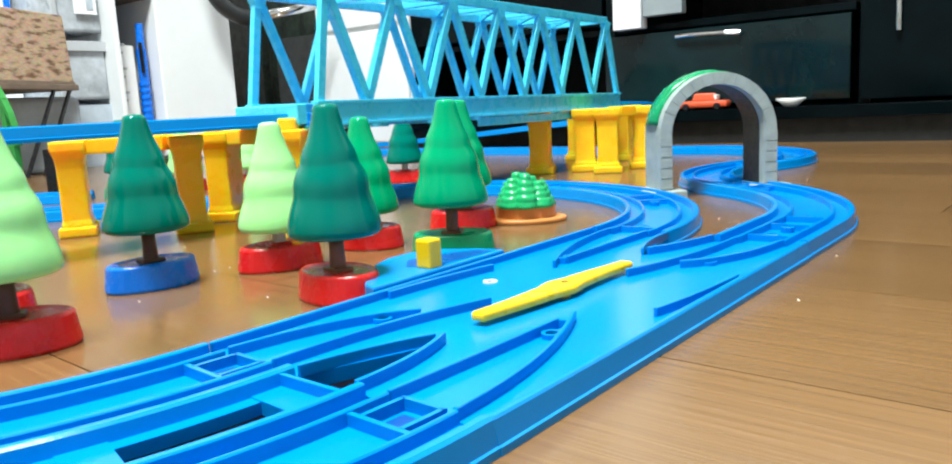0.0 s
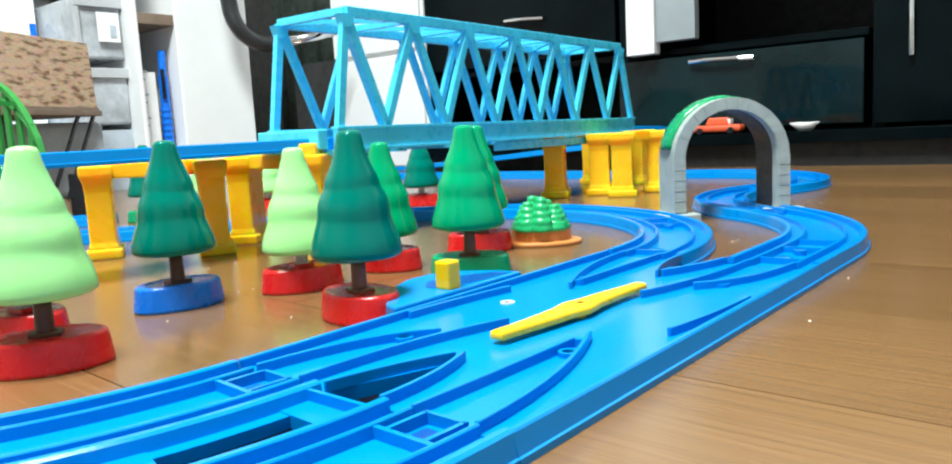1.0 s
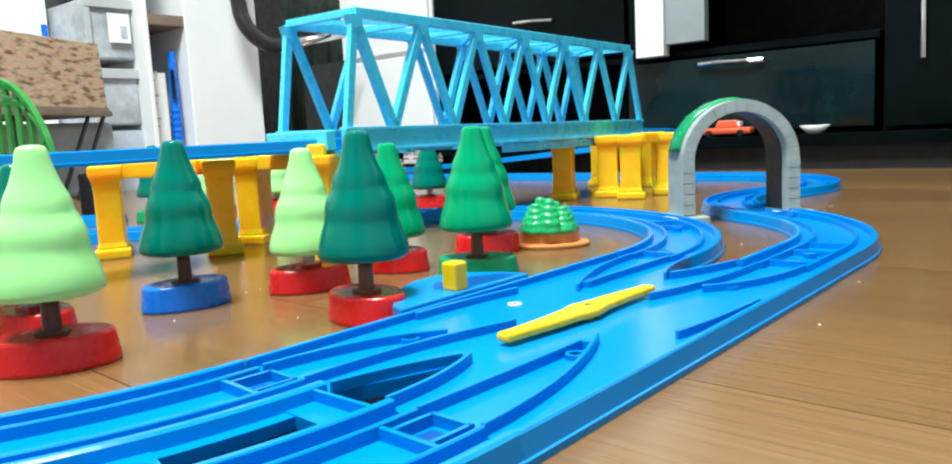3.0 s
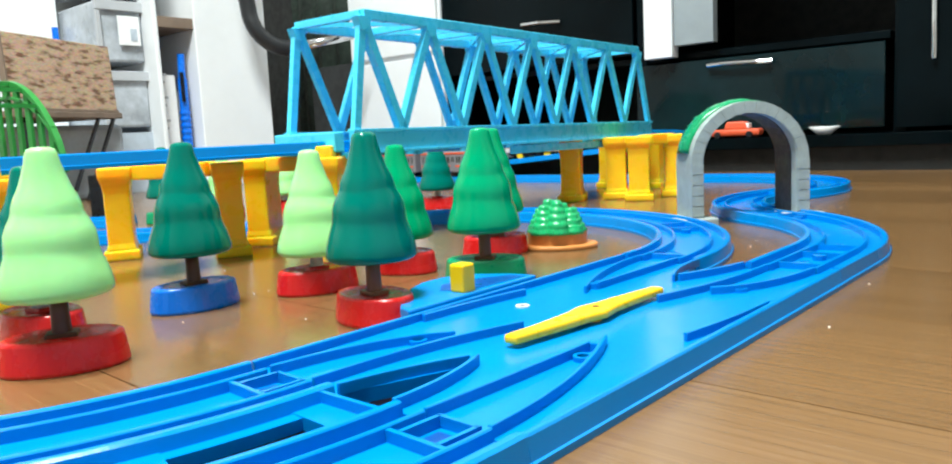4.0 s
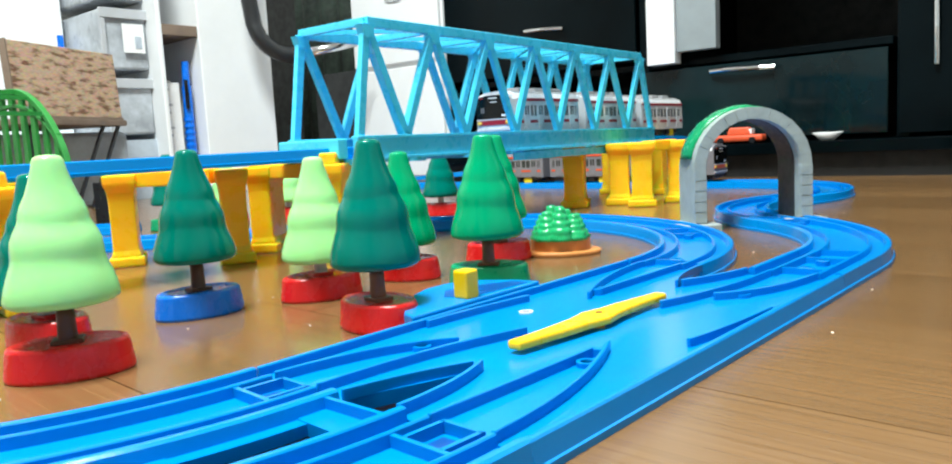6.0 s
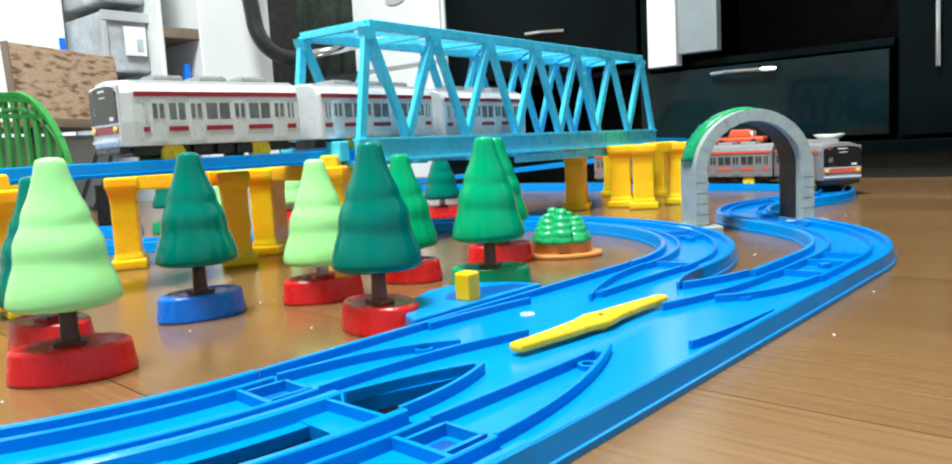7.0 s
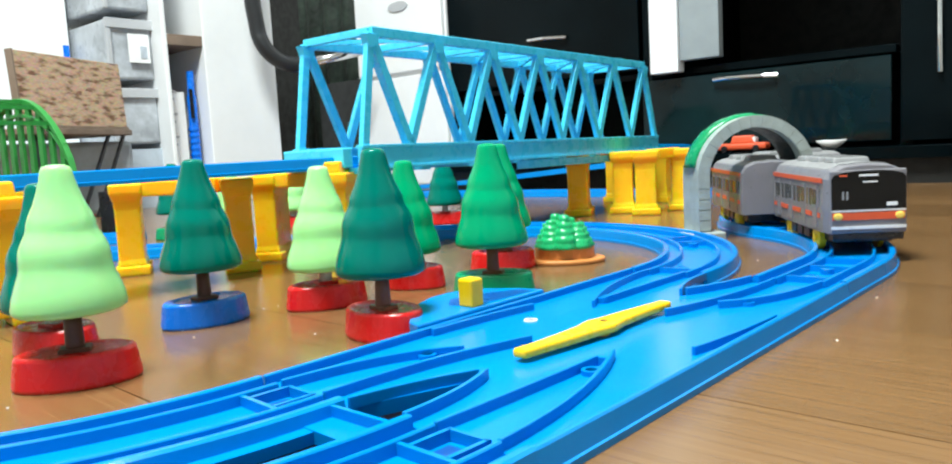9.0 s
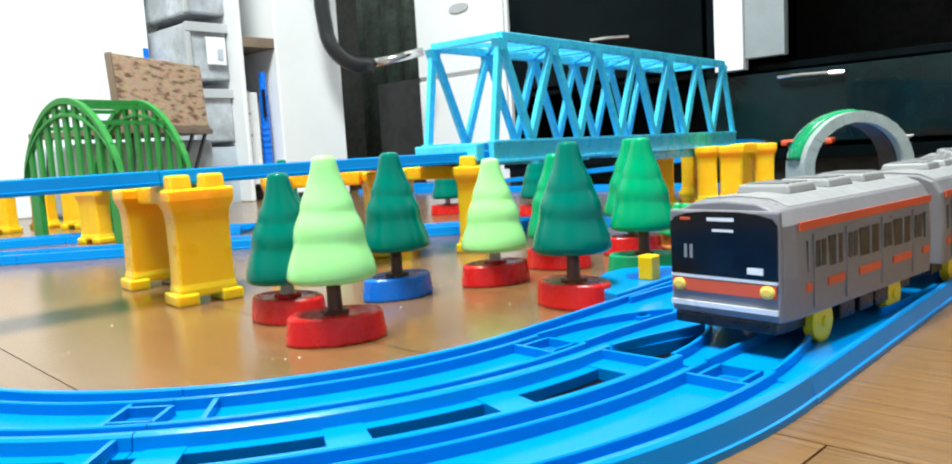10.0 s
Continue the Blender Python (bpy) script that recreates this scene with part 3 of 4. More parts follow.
def double_curve(a, b):
    """Two concentric rails joined by a web with slots."""
    t = thing("double_curved_rail", "bright blue double-track curved toy rail with slots between", "toy rail", "loose blue rails")
    cx, cy = -0.236, 0.0
    ra = radians(a)
    rb = radians(b)

    def ring(radius):
        n = 26
        return [(cx + radius * math.cos(ra + (rb - ra) * i / n), cy + radius * math.sin(ra + (rb - ra) * i / n), 0, ra + (rb - ra) * i / n - math.pi / 2) for i in range(n + 1)]

    part("rail_bed", sweep(ring(0.217), RAIL_PROFILE), M_RAIL, t)
    part("rail_bed", sweep(ring(R), RAIL_PROFILE), M_RAIL, t)
    r0, r1 = R + W + 0.0002, 0.217 - W - 0.0002
    step, slot = radians(13.3), radians(9.6)
    ang = ra - radians(1.0)
    first = True
    while ang > rb + radians(1.0):
        w0 = radians(3.2)
        bm = bmesh.new()
        pts = [(r0, ang), (r1, ang), (r1, ang - w0), (r0, ang - w0)]
        prismm(bm, [(cx + r * math.cos(q), cy + r * math.sin(q)) for r, q in pts], 0.0008, BED)
        part("web_bridge", bm, M_RAIL, t)
        bm = bmesh.new()
        pts = [(r0, ang - 0.002), (r1, ang - 0.002), (r1, ang - 0.009), (r0, ang - 0.009)]
        if first:
            prismm(bm, [(cx + r * math.cos(q), cy + r * math.sin(q)) for r, q in pts], BED, LIP - 0.0008)
            part("end_wall", bm, M_RAIL, t)
        else:
            bm.free()
        first = False
        ang -= step
    for radius in (r0 + 0.0024, r1 - 0.0024):
        part("slot_ledge", sweep(ring(radius), [(-0.0024, 0.0008), (-0.0024, BED - 0.0003), (0.0024, BED - 0.0003), (0.0024, 0.0008)]), M_RAIL, t)
    # black sheet laid below the web in place of the slots' shade
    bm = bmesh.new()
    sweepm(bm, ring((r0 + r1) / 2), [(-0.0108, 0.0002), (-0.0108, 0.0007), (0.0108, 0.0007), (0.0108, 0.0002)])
    part("slot_shade_sheet", bm, M_SLOT_SHADE, t, "black sheet for the shade in the slots")
    for radius in (R, 0.217):
        for q, sgn in ((ra - 0.012 / radius, 1), (rb + 0.012 / radius, -1)):
            m = pose(cx + radius * math.cos(q), cy + radius * math.sin(q), 0, 0, 0, math.degrees(q) - 90)
            part("cross_rib", box(-0.0007, 0.0007, -0.0089, 0.0089, BED - 0.0006, RIB - 0.0006, m), M_RAIL, t)
            if sgn > 0:
                for dy in (-0.0058, 0.0058):
                    part("socket_wall", box(-0.0125, -0.0005, dy - 0.0006, dy + 0.0006, BED - 0.0006, RIB - 0.0006, m), M_RAIL, t)
                part("socket_wall", box(-0.0131, -0.0119, -0.0064, 0.0064, BED - 0.0006, RIB - 0.0006, m), M_RAIL, t)
                # flat dark square painted for the shade of the socket hole
                part("socket_shade", box(-0.0098, -0.0030, -0.0034, 0.0034, BED - 0.0006, BED - 0.0001, m), M_RAIL_SHADED, t, "dark square for the shade in the socket")
    return t


double_curve(-0.05, -45)
double_curve(-45.1, -90)


# the crossing: a flat plate whose guide ribs repeat, turned half round, at its two ends
def crossing():
    t = thing("crossover_rail", "bright blue double-track crossover rail with a yellow lever", "toy rail", "", pose(0, -0.0008, 0, 0, 0, -1))
    F = 0.0046
    plate = [(0, 0.0003), (0, 0.2047), (-0.0378, 0.2047), (-0.052, 0.166), (-0.0602, 0.2047), (-0.098, 0.2047), (-0.098, 0.138), (-0.109, 0.136), (-0.124, 0.126), (-0.131, 0.112), (-0.129, 0.099), (-0.120, 0.088), (-0.106, 0.074), (-0.098, 0.066),
             (-0.098, 0.0003), (-0.0602, 0.0003), (-0.046, 0.039), (-0.0378, 0.0003)]
    part("plate", prism(plate, 0.0, F), M_RAIL, t)
    # black sheets put in for the shade of the open triangles
    part("slot_shade_sheet", prism([(-0.0602, 0.0004), (-0.0378, 0.0004), (-0.047, 0.0395)], 0.0002, 0.0007), M_SLOT_SHADE, t, "black sheet for the shade in the slot")
    part("slot_shade_sheet", prism([(-0.0378, 0.2046), (-0.0602, 0.2046), (-0.051, 0.1655)], 0.0002, 0.0007), M_SLOT_SHADE, t, "black sheet for the shade in the slot")

    def wall(pts, top=LIP, w=0.0013, lo=F):
        for turned in (False, True):
            q = [(-0.098 - x, 0.205 - y) if turned else (x, y) for x, y in pts]
            bm = bmesh.new()
            n = len(q)
            left, right = [], []
            for i, (x, y) in enumerate(q):
                ax, ay = q[max(0, i - 1)]
                bx, by = q[min(n - 1, i + 1)]
                dx, dy = bx - ax, by - ay
                l = math.hypot(dx, dy)
                nx, ny = -dy / l * w / 2, dx / l * w / 2
                left.append((x + nx, y + ny))
                right.append((x - nx, y - ny))
            rows = []
            for (lx, ly), (rx, ry) in zip(left, right):
                rows.append([bm.verts.new((lx, ly, lo - 0.0004)), bm.verts.new((lx, ly, top)), bm.verts.new((rx, ry, top)), bm.verts.new((rx, ry, lo - 0.0004))])
            for a, b in zip(rows, rows[1:]):
                for k in range(4):
                    bm.faces.new((a[k], a[(k + 1) % 4], b[(k + 1) % 4], b[k]))
            bm.faces.new(rows[0][::-1])
            bm.faces.new(rows[-1])
            part("guide_rib", bm, M_RAIL, t, bevel=0.00035)

    def curve(p0, p1, p2, n=9):
        return [((1 - u) ** 2 * p0[0] + 2 * u * (1 - u) * p1[0] + u * u * p2[0], (1 - u) ** 2 * p0[1] + 2 * u * (1 - u) * p1[1] + u * u * p2[1]) for u in [i / (n - 1) for i in range(n)]]

    wall(curve((-0.0095, 0.0004), (-0.0105, 0.04), (-0.0270, 0.074)), RIB + 0.0004)          # island, outer rib
    wall(curve((-0.0285, 0.0004), (-0.0275, 0.03), (-0.0272, 0.0655)), RIB + 0.0004)         # island, inner rib
    wall([(-0.0272, 0.0655), (-0.0235, 0.0665)], RIB)
    wall(curve((-0.0388, 0.0004), (-0.0385, 0.022), (-0.0462, 0.039)), LIP)                  # open triangle
    wall(curve((-0.0594, 0.0004), (-0.0560, 0.020), (-0.0475, 0.037)), LIP)
    wall(curve((-0.0695, 0.0004), (-0.0700, 0.04), (-0.0585, 0.0755)), RIB + 0.0004)         # island of the other track
    wall(curve((-0.0885, 0.0004), (-0.0855, 0.04), (-0.0690, 0.0545)), RIB + 0.0004)
    wall(curve((-0.0945, 0.066), (-0.0935, 0.095), (-0.0895, 0.117)), LIP - 0.0004, 0.0014)
    # joint socket of each end and the little loop in each island
    for x, y in ((-0.0235, 0.057), (-0.0745, 0.148), (-0.076, 0.045), (-0.022, 0.160)):
        bm = lathe([(0.0030, F - 0.0003), (0.0030, F + 0.0014), (0.0018, F + 0.0014), (0.0018, F)], 14, pose(x, y, 0))
        part("stop_ring", bm, M_RAIL, t)
    bm = lathe([(0.0026, F - 0.0003), (0.0026, F + 0.0005), (0.0016, F + 0.0005), (0.0016, F)], 16, pose(-0.0788, 0.1013, 0))
    part("pivot_mark", bm, M_WHITE, t, "small pale ring")
    part("edge_bead", box(-0.0018, 0.0, 0.0004, 0.2046, F - 0.0003, LIP - 0.0003), M_RAIL, t, bevel=0.0005)
    part("edge_bead", box(-0.098, -0.0962, 0.0004, 0.2046, F - 0.0003, LIP - 0.0003), M_RAIL, t, bevel=0.0005)
    bm = bmesh.new()
    prismm(bm, [(0.0, 0.0), (0.0020, 0.0), (0.0020, 0.0018), (0.0014, 0.0021), (0.0003, LIP - 0.0008), (0.0, LIP - 0.0005)], 0.0003, 0.2047, pose(0, 0, 0, 90, 0, 0) @ Matrix.Diagonal((1, 1, -1, 1)))
    part("side_skirt", bm, M_RAIL, t)
    # lever housing with its slot, and the yellow points lever
    part("housing", prism([(-0.0985, 0.1365), (-0.110, 0.1345), (-0.124, 0.127), (-0.1315, 0.115), (-0.1315, 0.102), (-0.127, 0.091), (-0.114, 0.074), (-0.106, 0.066), (-0.0985, 0.063)], 0.0, 0.0088), M_RAIL, t, bevel=0.0008)
    # darker patch on the housing: the slot's shade put into its colour
    part("slot", prism([(-0.101, 0.131), (-0.108, 0.130), (-0.118, 0.112), (-0.119, 0.101), (-0.112, 0.093), (-0.103, 0.097), (-0.1015, 0.115)], 0.0086, 0.0090), M_RAIL_SHADED, t, "lever slot, shade put into its darker blue")
    part("lever_knob", box(-0.1075, -0.1003, 0.0935, 0.1005, 0.0085, 0.0195), M_YEL2, t, "yellow lever knob", bevel=0.0009)
    n = 10
    left, right = [], []
    for i in range(n + 1):
        u = i / n
        y = 0.0555 + 0.082 * u
        half = 0.0026 + 0.0020 * math.sin(math.pi * u) ** 2 + (0.0014 if 0.42 < u < 0.6 else 0)
        x = -0.0480 + 0.0046 * u + 0.0006 * math.sin(2 * math.pi * u)
        left.append((x - half, y))
        right.append((x + half, y))
    lev = part("points_lever", prism(right + left[::-1], F + 0.0012, F + 0.0042), M_YEL2, t, "long yellow points lever", bevel=0.0010)
    part("lever_pivot", lathe([(0.003, F - 0.0003), (0.003, F + 0.0014)], 16, pose(-0.0457, 0.0965, 0)), M_YEL2, lev)
    part("lever_pin", lathe([(0.0012, F + 0.0035), (0.0012, F + 0.0044)], 12, pose(-0.0457, 0.0985, 0)), M_TRUNK, lev)


crossing()


# ---------- the raised line ----------
EZ = 0.0605
UX = -0.335
HIGH = Line(-1.1482, 0.88, 0, 0.0).straight(0.208).straight(0.225, EZ * 0.22).straight(0.225, EZ * 0.30).arc(R, -45, EZ * 0.22).arc(R, -42.9, EZ * 0.14).straight(0.08, EZ * 0.04).straight(0.43, EZ * 0.08).arc(0.30, -6).straight(0.205).straight(0.205).straight(0.205).straight(0.205)
lay(HIGH, "bright blue raised toy rail", ["straight_rail", "straight_rail", "straight_rail", "curved_rail", "curved_rail", "short_rail", "bridge_rail", "short_rail", "straight_rail", "straight_rail", "straight_rail", "straight_rail"])


def column(t, m, mat, knobs, tall=1.0, stout=1.0):
    """A waisted column: slim shaft with a bell-shaped head, two toes, two studs on top."""
    m = m @ Matrix.Diagonal((stout, stout, tall, 1))
    bm = bmesh.new()
    prev = None
    for hx, hy, z in ((0.0150, 0.0086, 0.0040), (0.0150, 0.0086, 0.0078), (0.0143, 0.0078, 0.0105), (0.0140, 0.0076, 0.0260), (0.0141, 0.0077, 0.0420), (0.0147, 0.0081, 0.0475), (0.0164, 0.0092, 0.0512), (0.0168, 0.0098, 0.0530), (0.0168, 0.0098, 0.0585)):
        ring = [bm.verts.new(m @ Vector((sx * hx, sy * hy, z))) for sx, sy in ((-1, -1), (1, -1), (1, 1), (-1, 1))]
        if prev:
            for k in range(4):
                bm.faces.new((prev[k], prev[(k + 1) % 4], ring[(k + 1) % 4], ring[k]))
        else:
            bm.faces.new(ring[::-1])
        prev = ring
    bm.faces.new(prev)
    c = part("column", bm, mat, t, bevel=0.0012)
    for a, b in ((-0.0172, -0.0058), (0.0058, 0.0172)):
        part("toe", box(a, b, -0.0106, 0.0106, 0.0, 0.0062, m), mat, c, bevel=0.0012)
    if knobs:
        for x in (-0.0085, 0.0085):
            part("stud", box(x - 0.0058, x + 0.0058, -0.0058, 0.0058, 0.0580, 0.0655, m, 0.88), mat, c, bevel=0.0012)
    return c


def pier(m, span=0.075, knobs=True, turn=0, group="yellow bridge piers", stout=1.0):
    t = thing("bridge_pier", "yellow plastic block pier under the raised rail", "toy pier", group, m)
    for s in (-1, 1):
        column(t, pose(s * span / 2, 0, 0, 0, 0, 90 + turn), M_YEL, knobs, 1.0, stout)
    part("cross_beam", box(-span / 2 + 0.010, span / 2 - 0.010, -0.0085, 0.0085, 0.050, 0.0595), M_YEL, t, bevel=0.001)
    return t


pier(pose(-0.343, 0.002, 0, 0, 0, -8), 0.080)
pier(pose(-0.3765, 0.1325, 0, 0, 0, 34), 0.074, False, 27)
pier(pose(-0.332, 0.195, 0, 0, 0, 3), 0.070, True, 32)
pier(pose(-0.3045, 0.525, 0, 0, 0, 46), 0.044, False, -18, stout=1.22)
pier(pose(-0.2525, 0.5525, 0, 0, 0, 76), 0.050, False, -48, stout=1.22)
pier(pose(UX, 0.66, 0), 0.06, False)
pier(pose(UX - 0.05, -0.23, 0), 0.075)


def truss_bridge():
    """Light blue Warren truss: two sides, top bracing, deck girders."""
    t = thing("truss_bridge", "long light blue plastic truss railway bridge on piers", "toy bridge", "", pose(-0.3145, 0.217, 0, -0.35, 0, 2.1))
    x0, x1 = -0.0315, 0.0315
    ya, yb = -0.015, 0.409
    zb, zt = 0.0735, 0.1465
    n = 7
    ta, tb = 0.0, 0.382
    for x in (x0, x1):
        part("bottom_chord", box(x - 0.0022, x + 0.0022, ya, yb, zb - 0.013, zb), M_BRIDGE, t, bevel=0.0006)
        part("chord_flange", box(x - 0.0034, x + 0.0034, ya, yb, zb - 0.0008, zb + 0.0014), M_BRIDGE, t, bevel=0.0004)
        part("chord_flange", box(x - 0.0034, x + 0.0034, ya, yb, zb - 0.0145, zb - 0.0124), M_BRIDGE, t, bevel=0.0004)
        part("top_chord", box(x - 0.0026, x + 0.0026, ta, tb, zt - 0.0035, zt + 0.0030), M_BRIDGE, t, bevel=0.0006)
        tops = [ta + (tb - ta) * i / (n - 1) for i in range(n)]
        lows = [ya + 0.004] + [(tops[i] + tops[i + 1]) / 2 for i in range(n - 1)] + [yb - 0.004]
        for i in range(n):
            for yl in (lows[i], lows[i + 1]):
                part("diagonal", bar((x, yl, zb), (x, tops[i], zt - 0.001), 0.0058, 0.0042, (1, 0, 0)), M_BRIDGE, t, bevel=0.0004)
            part("gusset", prism([(-0.006, 0), (0.006, 0), (0.003, 0.008), (-0.003, 0.008)], -0.0031, 0.0031, pose(x, tops[i], zt - 0.002, 0, 0, 90) @ pose(0, 0, 0, -90, 0, 0)), M_BRIDGE, t)
    tops = [ta + (tb - ta) * i / (n - 1) for i in range(n)]
    for i in range(n):
        part("top_strut", bar((x0, tops[i], zt), (x1, tops[i], zt), 0.004, 0.005), M_BRIDGE, t, bevel=0.0004)
        if i < n - 1:
            part("top_brace", bar((x0, tops[i], zt), (x1, tops[i + 1], zt), 0.003, 0.003), M_BRIDGE, t)
            part("top_brace", bar((x1, tops[i], zt - 0.0005), (x0, tops[i + 1], zt - 0.0005), 0.003, 0.003), M_BRIDGE, t)
    for i in range(8):
        y = ya + 0.004 + (yb - ya - 0.008) * i / 7
        part("floor_beam", bar((x0, y, zb - 0.0150), (x1, y, zb - 0.0150), 0.005, 0.004), M_BRIDGE, t)
    part("end_plate", box(x0 - 0.0008, x1 - 0.0045, ya - 0.010, ya - 0.002, zb - 0.0125, zb), M_BRIDGE, t, bevel=0.0008)
    part("under_frame", box(x1 - 0.0008, x1 + 0.0008, ya + 0.17, yb - 0.07, zb - 0.022, zb - 0.0155), M_BRIDGE, t, bevel=0.0004)


truss_bridge()


def tunnel():
    """Grey stone-pattern portal with a green mound over it."""
    t = thing("tunnel_portal", "grey stone-look toy tunnel portal with a green top", "toy tunnel", "", pose(-0.1055, 0.388, 0, 0, 0, 46))
    t.scale = (0.97, 0.95, 0.95)

    def arch(r_out, z_out, r_in, z_in, y0, y1, n=22):
        bm = bmesh.new()
        rows = []
        for y in (y0, y1):
            outer, inner = [], []
            for rr, zz, dst in ((r_out, z_out, outer), (r_in, z_in, inner)):
                base = zz - rr
                dst.append((rr, y, 0.0))
                for i in range(n + 1):
                    a = math.pi * i / n
                    dst.append((rr * math.cos(a), y, max(base, 0.01) + rr * math.sin(a)))
                dst.append((-rr, y, 0.0))
            rows.append(([bm.verts.new(v) for v in outer], [bm.verts.new(v) for v in inner]))
        (o0, i0), (o1, i1) = rows
        for k in range(len(o0) - 1):
            bm.faces.new((o0[k], o0[k + 1], i0[k + 1], i0[k]))
            bm.faces.new((o1[k], i1[k], i1[k + 1], o1[k + 1]))
            bm.faces.new((o0[k], o1[k], o1[k + 1], o0[k + 1]))
            bm.faces.new((i0[k], i0[k + 1], i1[k + 1], i1[k]))
        for k in (0, -1):
            bm.faces.new((o0[k], i0[k], i1[k], o1[k]))
        return bm

    part("portal_face", arch(0.0405, 0.0845, 0.0325, 0.0765, -0.010, -0.003), M_STONE, t)
    part("shell", arch(0.0404, 0.0844, 0.0387, 0.0827, -0.0029, 0.020), M_STONE, t)
    # the lining's dark colour carries the shade within the arch
    part("lining", arch(0.0385, 0.0825, 0.0322, 0.0762, -0.0028, 0.020), M_STONE_SHADED, t, "inside of the portal, darkened for its shade")
    # ring stones, slightly proud
    n = 15
    for i in range(n):
        a0, a1 = math.pi * (i + 0.012) / n, math.pi * (i + 0.988) / n
        b = 0.043
        pts = [(0.0335 * math.cos(a0), b + 0.0335 * math.sin(a0)), (0.0412 * math.cos(a0), b + 0.0412 * math.sin(a0)), (0.0412 * math.cos(a1), b + 0.0412 * math.sin(a1)), (0.0335 * math.cos(a1), b + 0.0335 * math.sin(a1))]
        part("ring_stone", prism(pts, 0.0, 0.0009, pose(0, -0.0099, 0, 90, 0, 0)), M_STONE, t)
    for s in (-1, 1):
        for k in range(5):
            z = 0.0075 + k * 0.0072
            xs = sorted((s * 0.0332, s * 0.0412))
            part("side_stone", box(xs[0], xs[1], -0.0113, -0.0099, z + 0.0002, z + 0.0068), M_STONE, t)
        xs = sorted((s * 0.0245, s * 0.050))
        part("foot", box(xs[0], xs[1], -0.016, 0.020, 0.0, 0.0065), M_STONE, t, bevel=0.001)
    # green mound over the arch, lumpy
    bm = bmesh.new()
    n, rows = 26, []
    for j, y in enumerate((-0.003, 0.002, 0.008, 0.015, 0.021)):
        ring = []
        for i in range(n + 1):
            a = math.pi * (0.26 + 0.68 * i / n)
            rr = (0.0418, 0.0432, 0.0436, 0.0425, 0.040)[j] + 0.0011 * noise.noise((i * 0.7, j * 1.3, 2.0))
            ring.append(bm.verts.new((rr * math.cos(a), y, 0.043 + rr * math.sin(a))))
        rows.append(ring)
    for a, b in zip(rows, rows[1:]):
        for i in range(n):
            bm.faces.new((a[i], a[i + 1], b[i + 1], b[i]))
    ob = part("green_mound", bm, M_TGREEN, t, "glossy green plastic top", smooth=True)
    so = ob.modifiers.new("thick", "SOLIDIFY")
    so.thickness, so.offset = 0.002, -1


tunnel()

# ---------- toy trees ----------
CROWN = [(0.0004, 0.0232), (0.0168, 0.0235), (0.0184, 0.0246), (0.0186, 0.0262), (0.0178, 0.0300), (0.0164, 0.0340), (0.0151, 0.0372), (0.0148, 0.0390), (0.0147, 0.0410), (0.0142, 0.0440), (0.0130, 0.0466), (0.0116, 0.0490),
         (0.0111, 0.0505), (0.0109, 0.0520), (0.0100, 0.0545), (0.0082, 0.0580), (0.0068, 0.0620), (0.0056, 0.0660), (0.0050, 0.0688), (0.0044, 0.0700), (0.0028, 0.0706), (0.0003, 0.0708)]


def tree_mesh():
    """Wavy cone: each tier swells and dips round the trunk."""
    bm = bmesh.new()
    seg, rings = 40, []
    for r, z in CROWN:
        ring = []
        for i in range(seg):
            a = 2 * math.pi * i / seg
            k = 1 + 0.003 * math.sin(3 * a + z * 210) + 0.001 * math.sin(5 * a - z * 160)
            dz = 0.0005 * math.sin(2 * a + z * 140) if 0.025 < z < 0.066 else 0
            ring.append(bm.verts.new((0.92 * r * k * math.cos(a), 0.92 * r * k * math.sin(a), z + dz)))
        rings.append(ring)
    for a, b in zip(rings, rings[1:]):
        for i in range(seg):
            j = (i + 1) % seg
            bm.faces.new((a[i], a[j], b[j], b[i]))
    bm.faces.new(rings[0][::-1])
    bm.faces.new(rings[-1])
    return bm


def tree(x, y, crown, trunk, base, words, turn=0, drop=0.0, lean=0):
    t = thing("toy_tree", words, "toy tree", "plastic trees", pose(x, y, 0, lean, 0, turn))
    c = part("crown", tree_mesh(), crown, t, smooth=True)
    c.location = (0, 0, -drop)
    part("trunk", lathe([(0.0034, 0.009), (0.0030, 0.0125), (0.0028, 0.018), (0.0027, 0.0236)], 14), trunk, t, smooth=True)
    rim = [(0.0168, 0.0), (0.0171, 0.0012), (0.0160, 0.0098), (0.0154, 0.0108), (0.0142, 0.0110), (0.0136, 0.0107), (0.0120, 0.0103), (0.0004, 0.0102)]
    part("base", lathe(rim, 40, None, 1.14, 0.76), base, t, bevel=0.0005)
    part("trunk_collar", box(-0.0048, 0.0048, -0.0036, 0.0036, 0.0098, 0.0118), trunk if trunk is not M_CLEAR else base, t, bevel=0.0005)
    return t


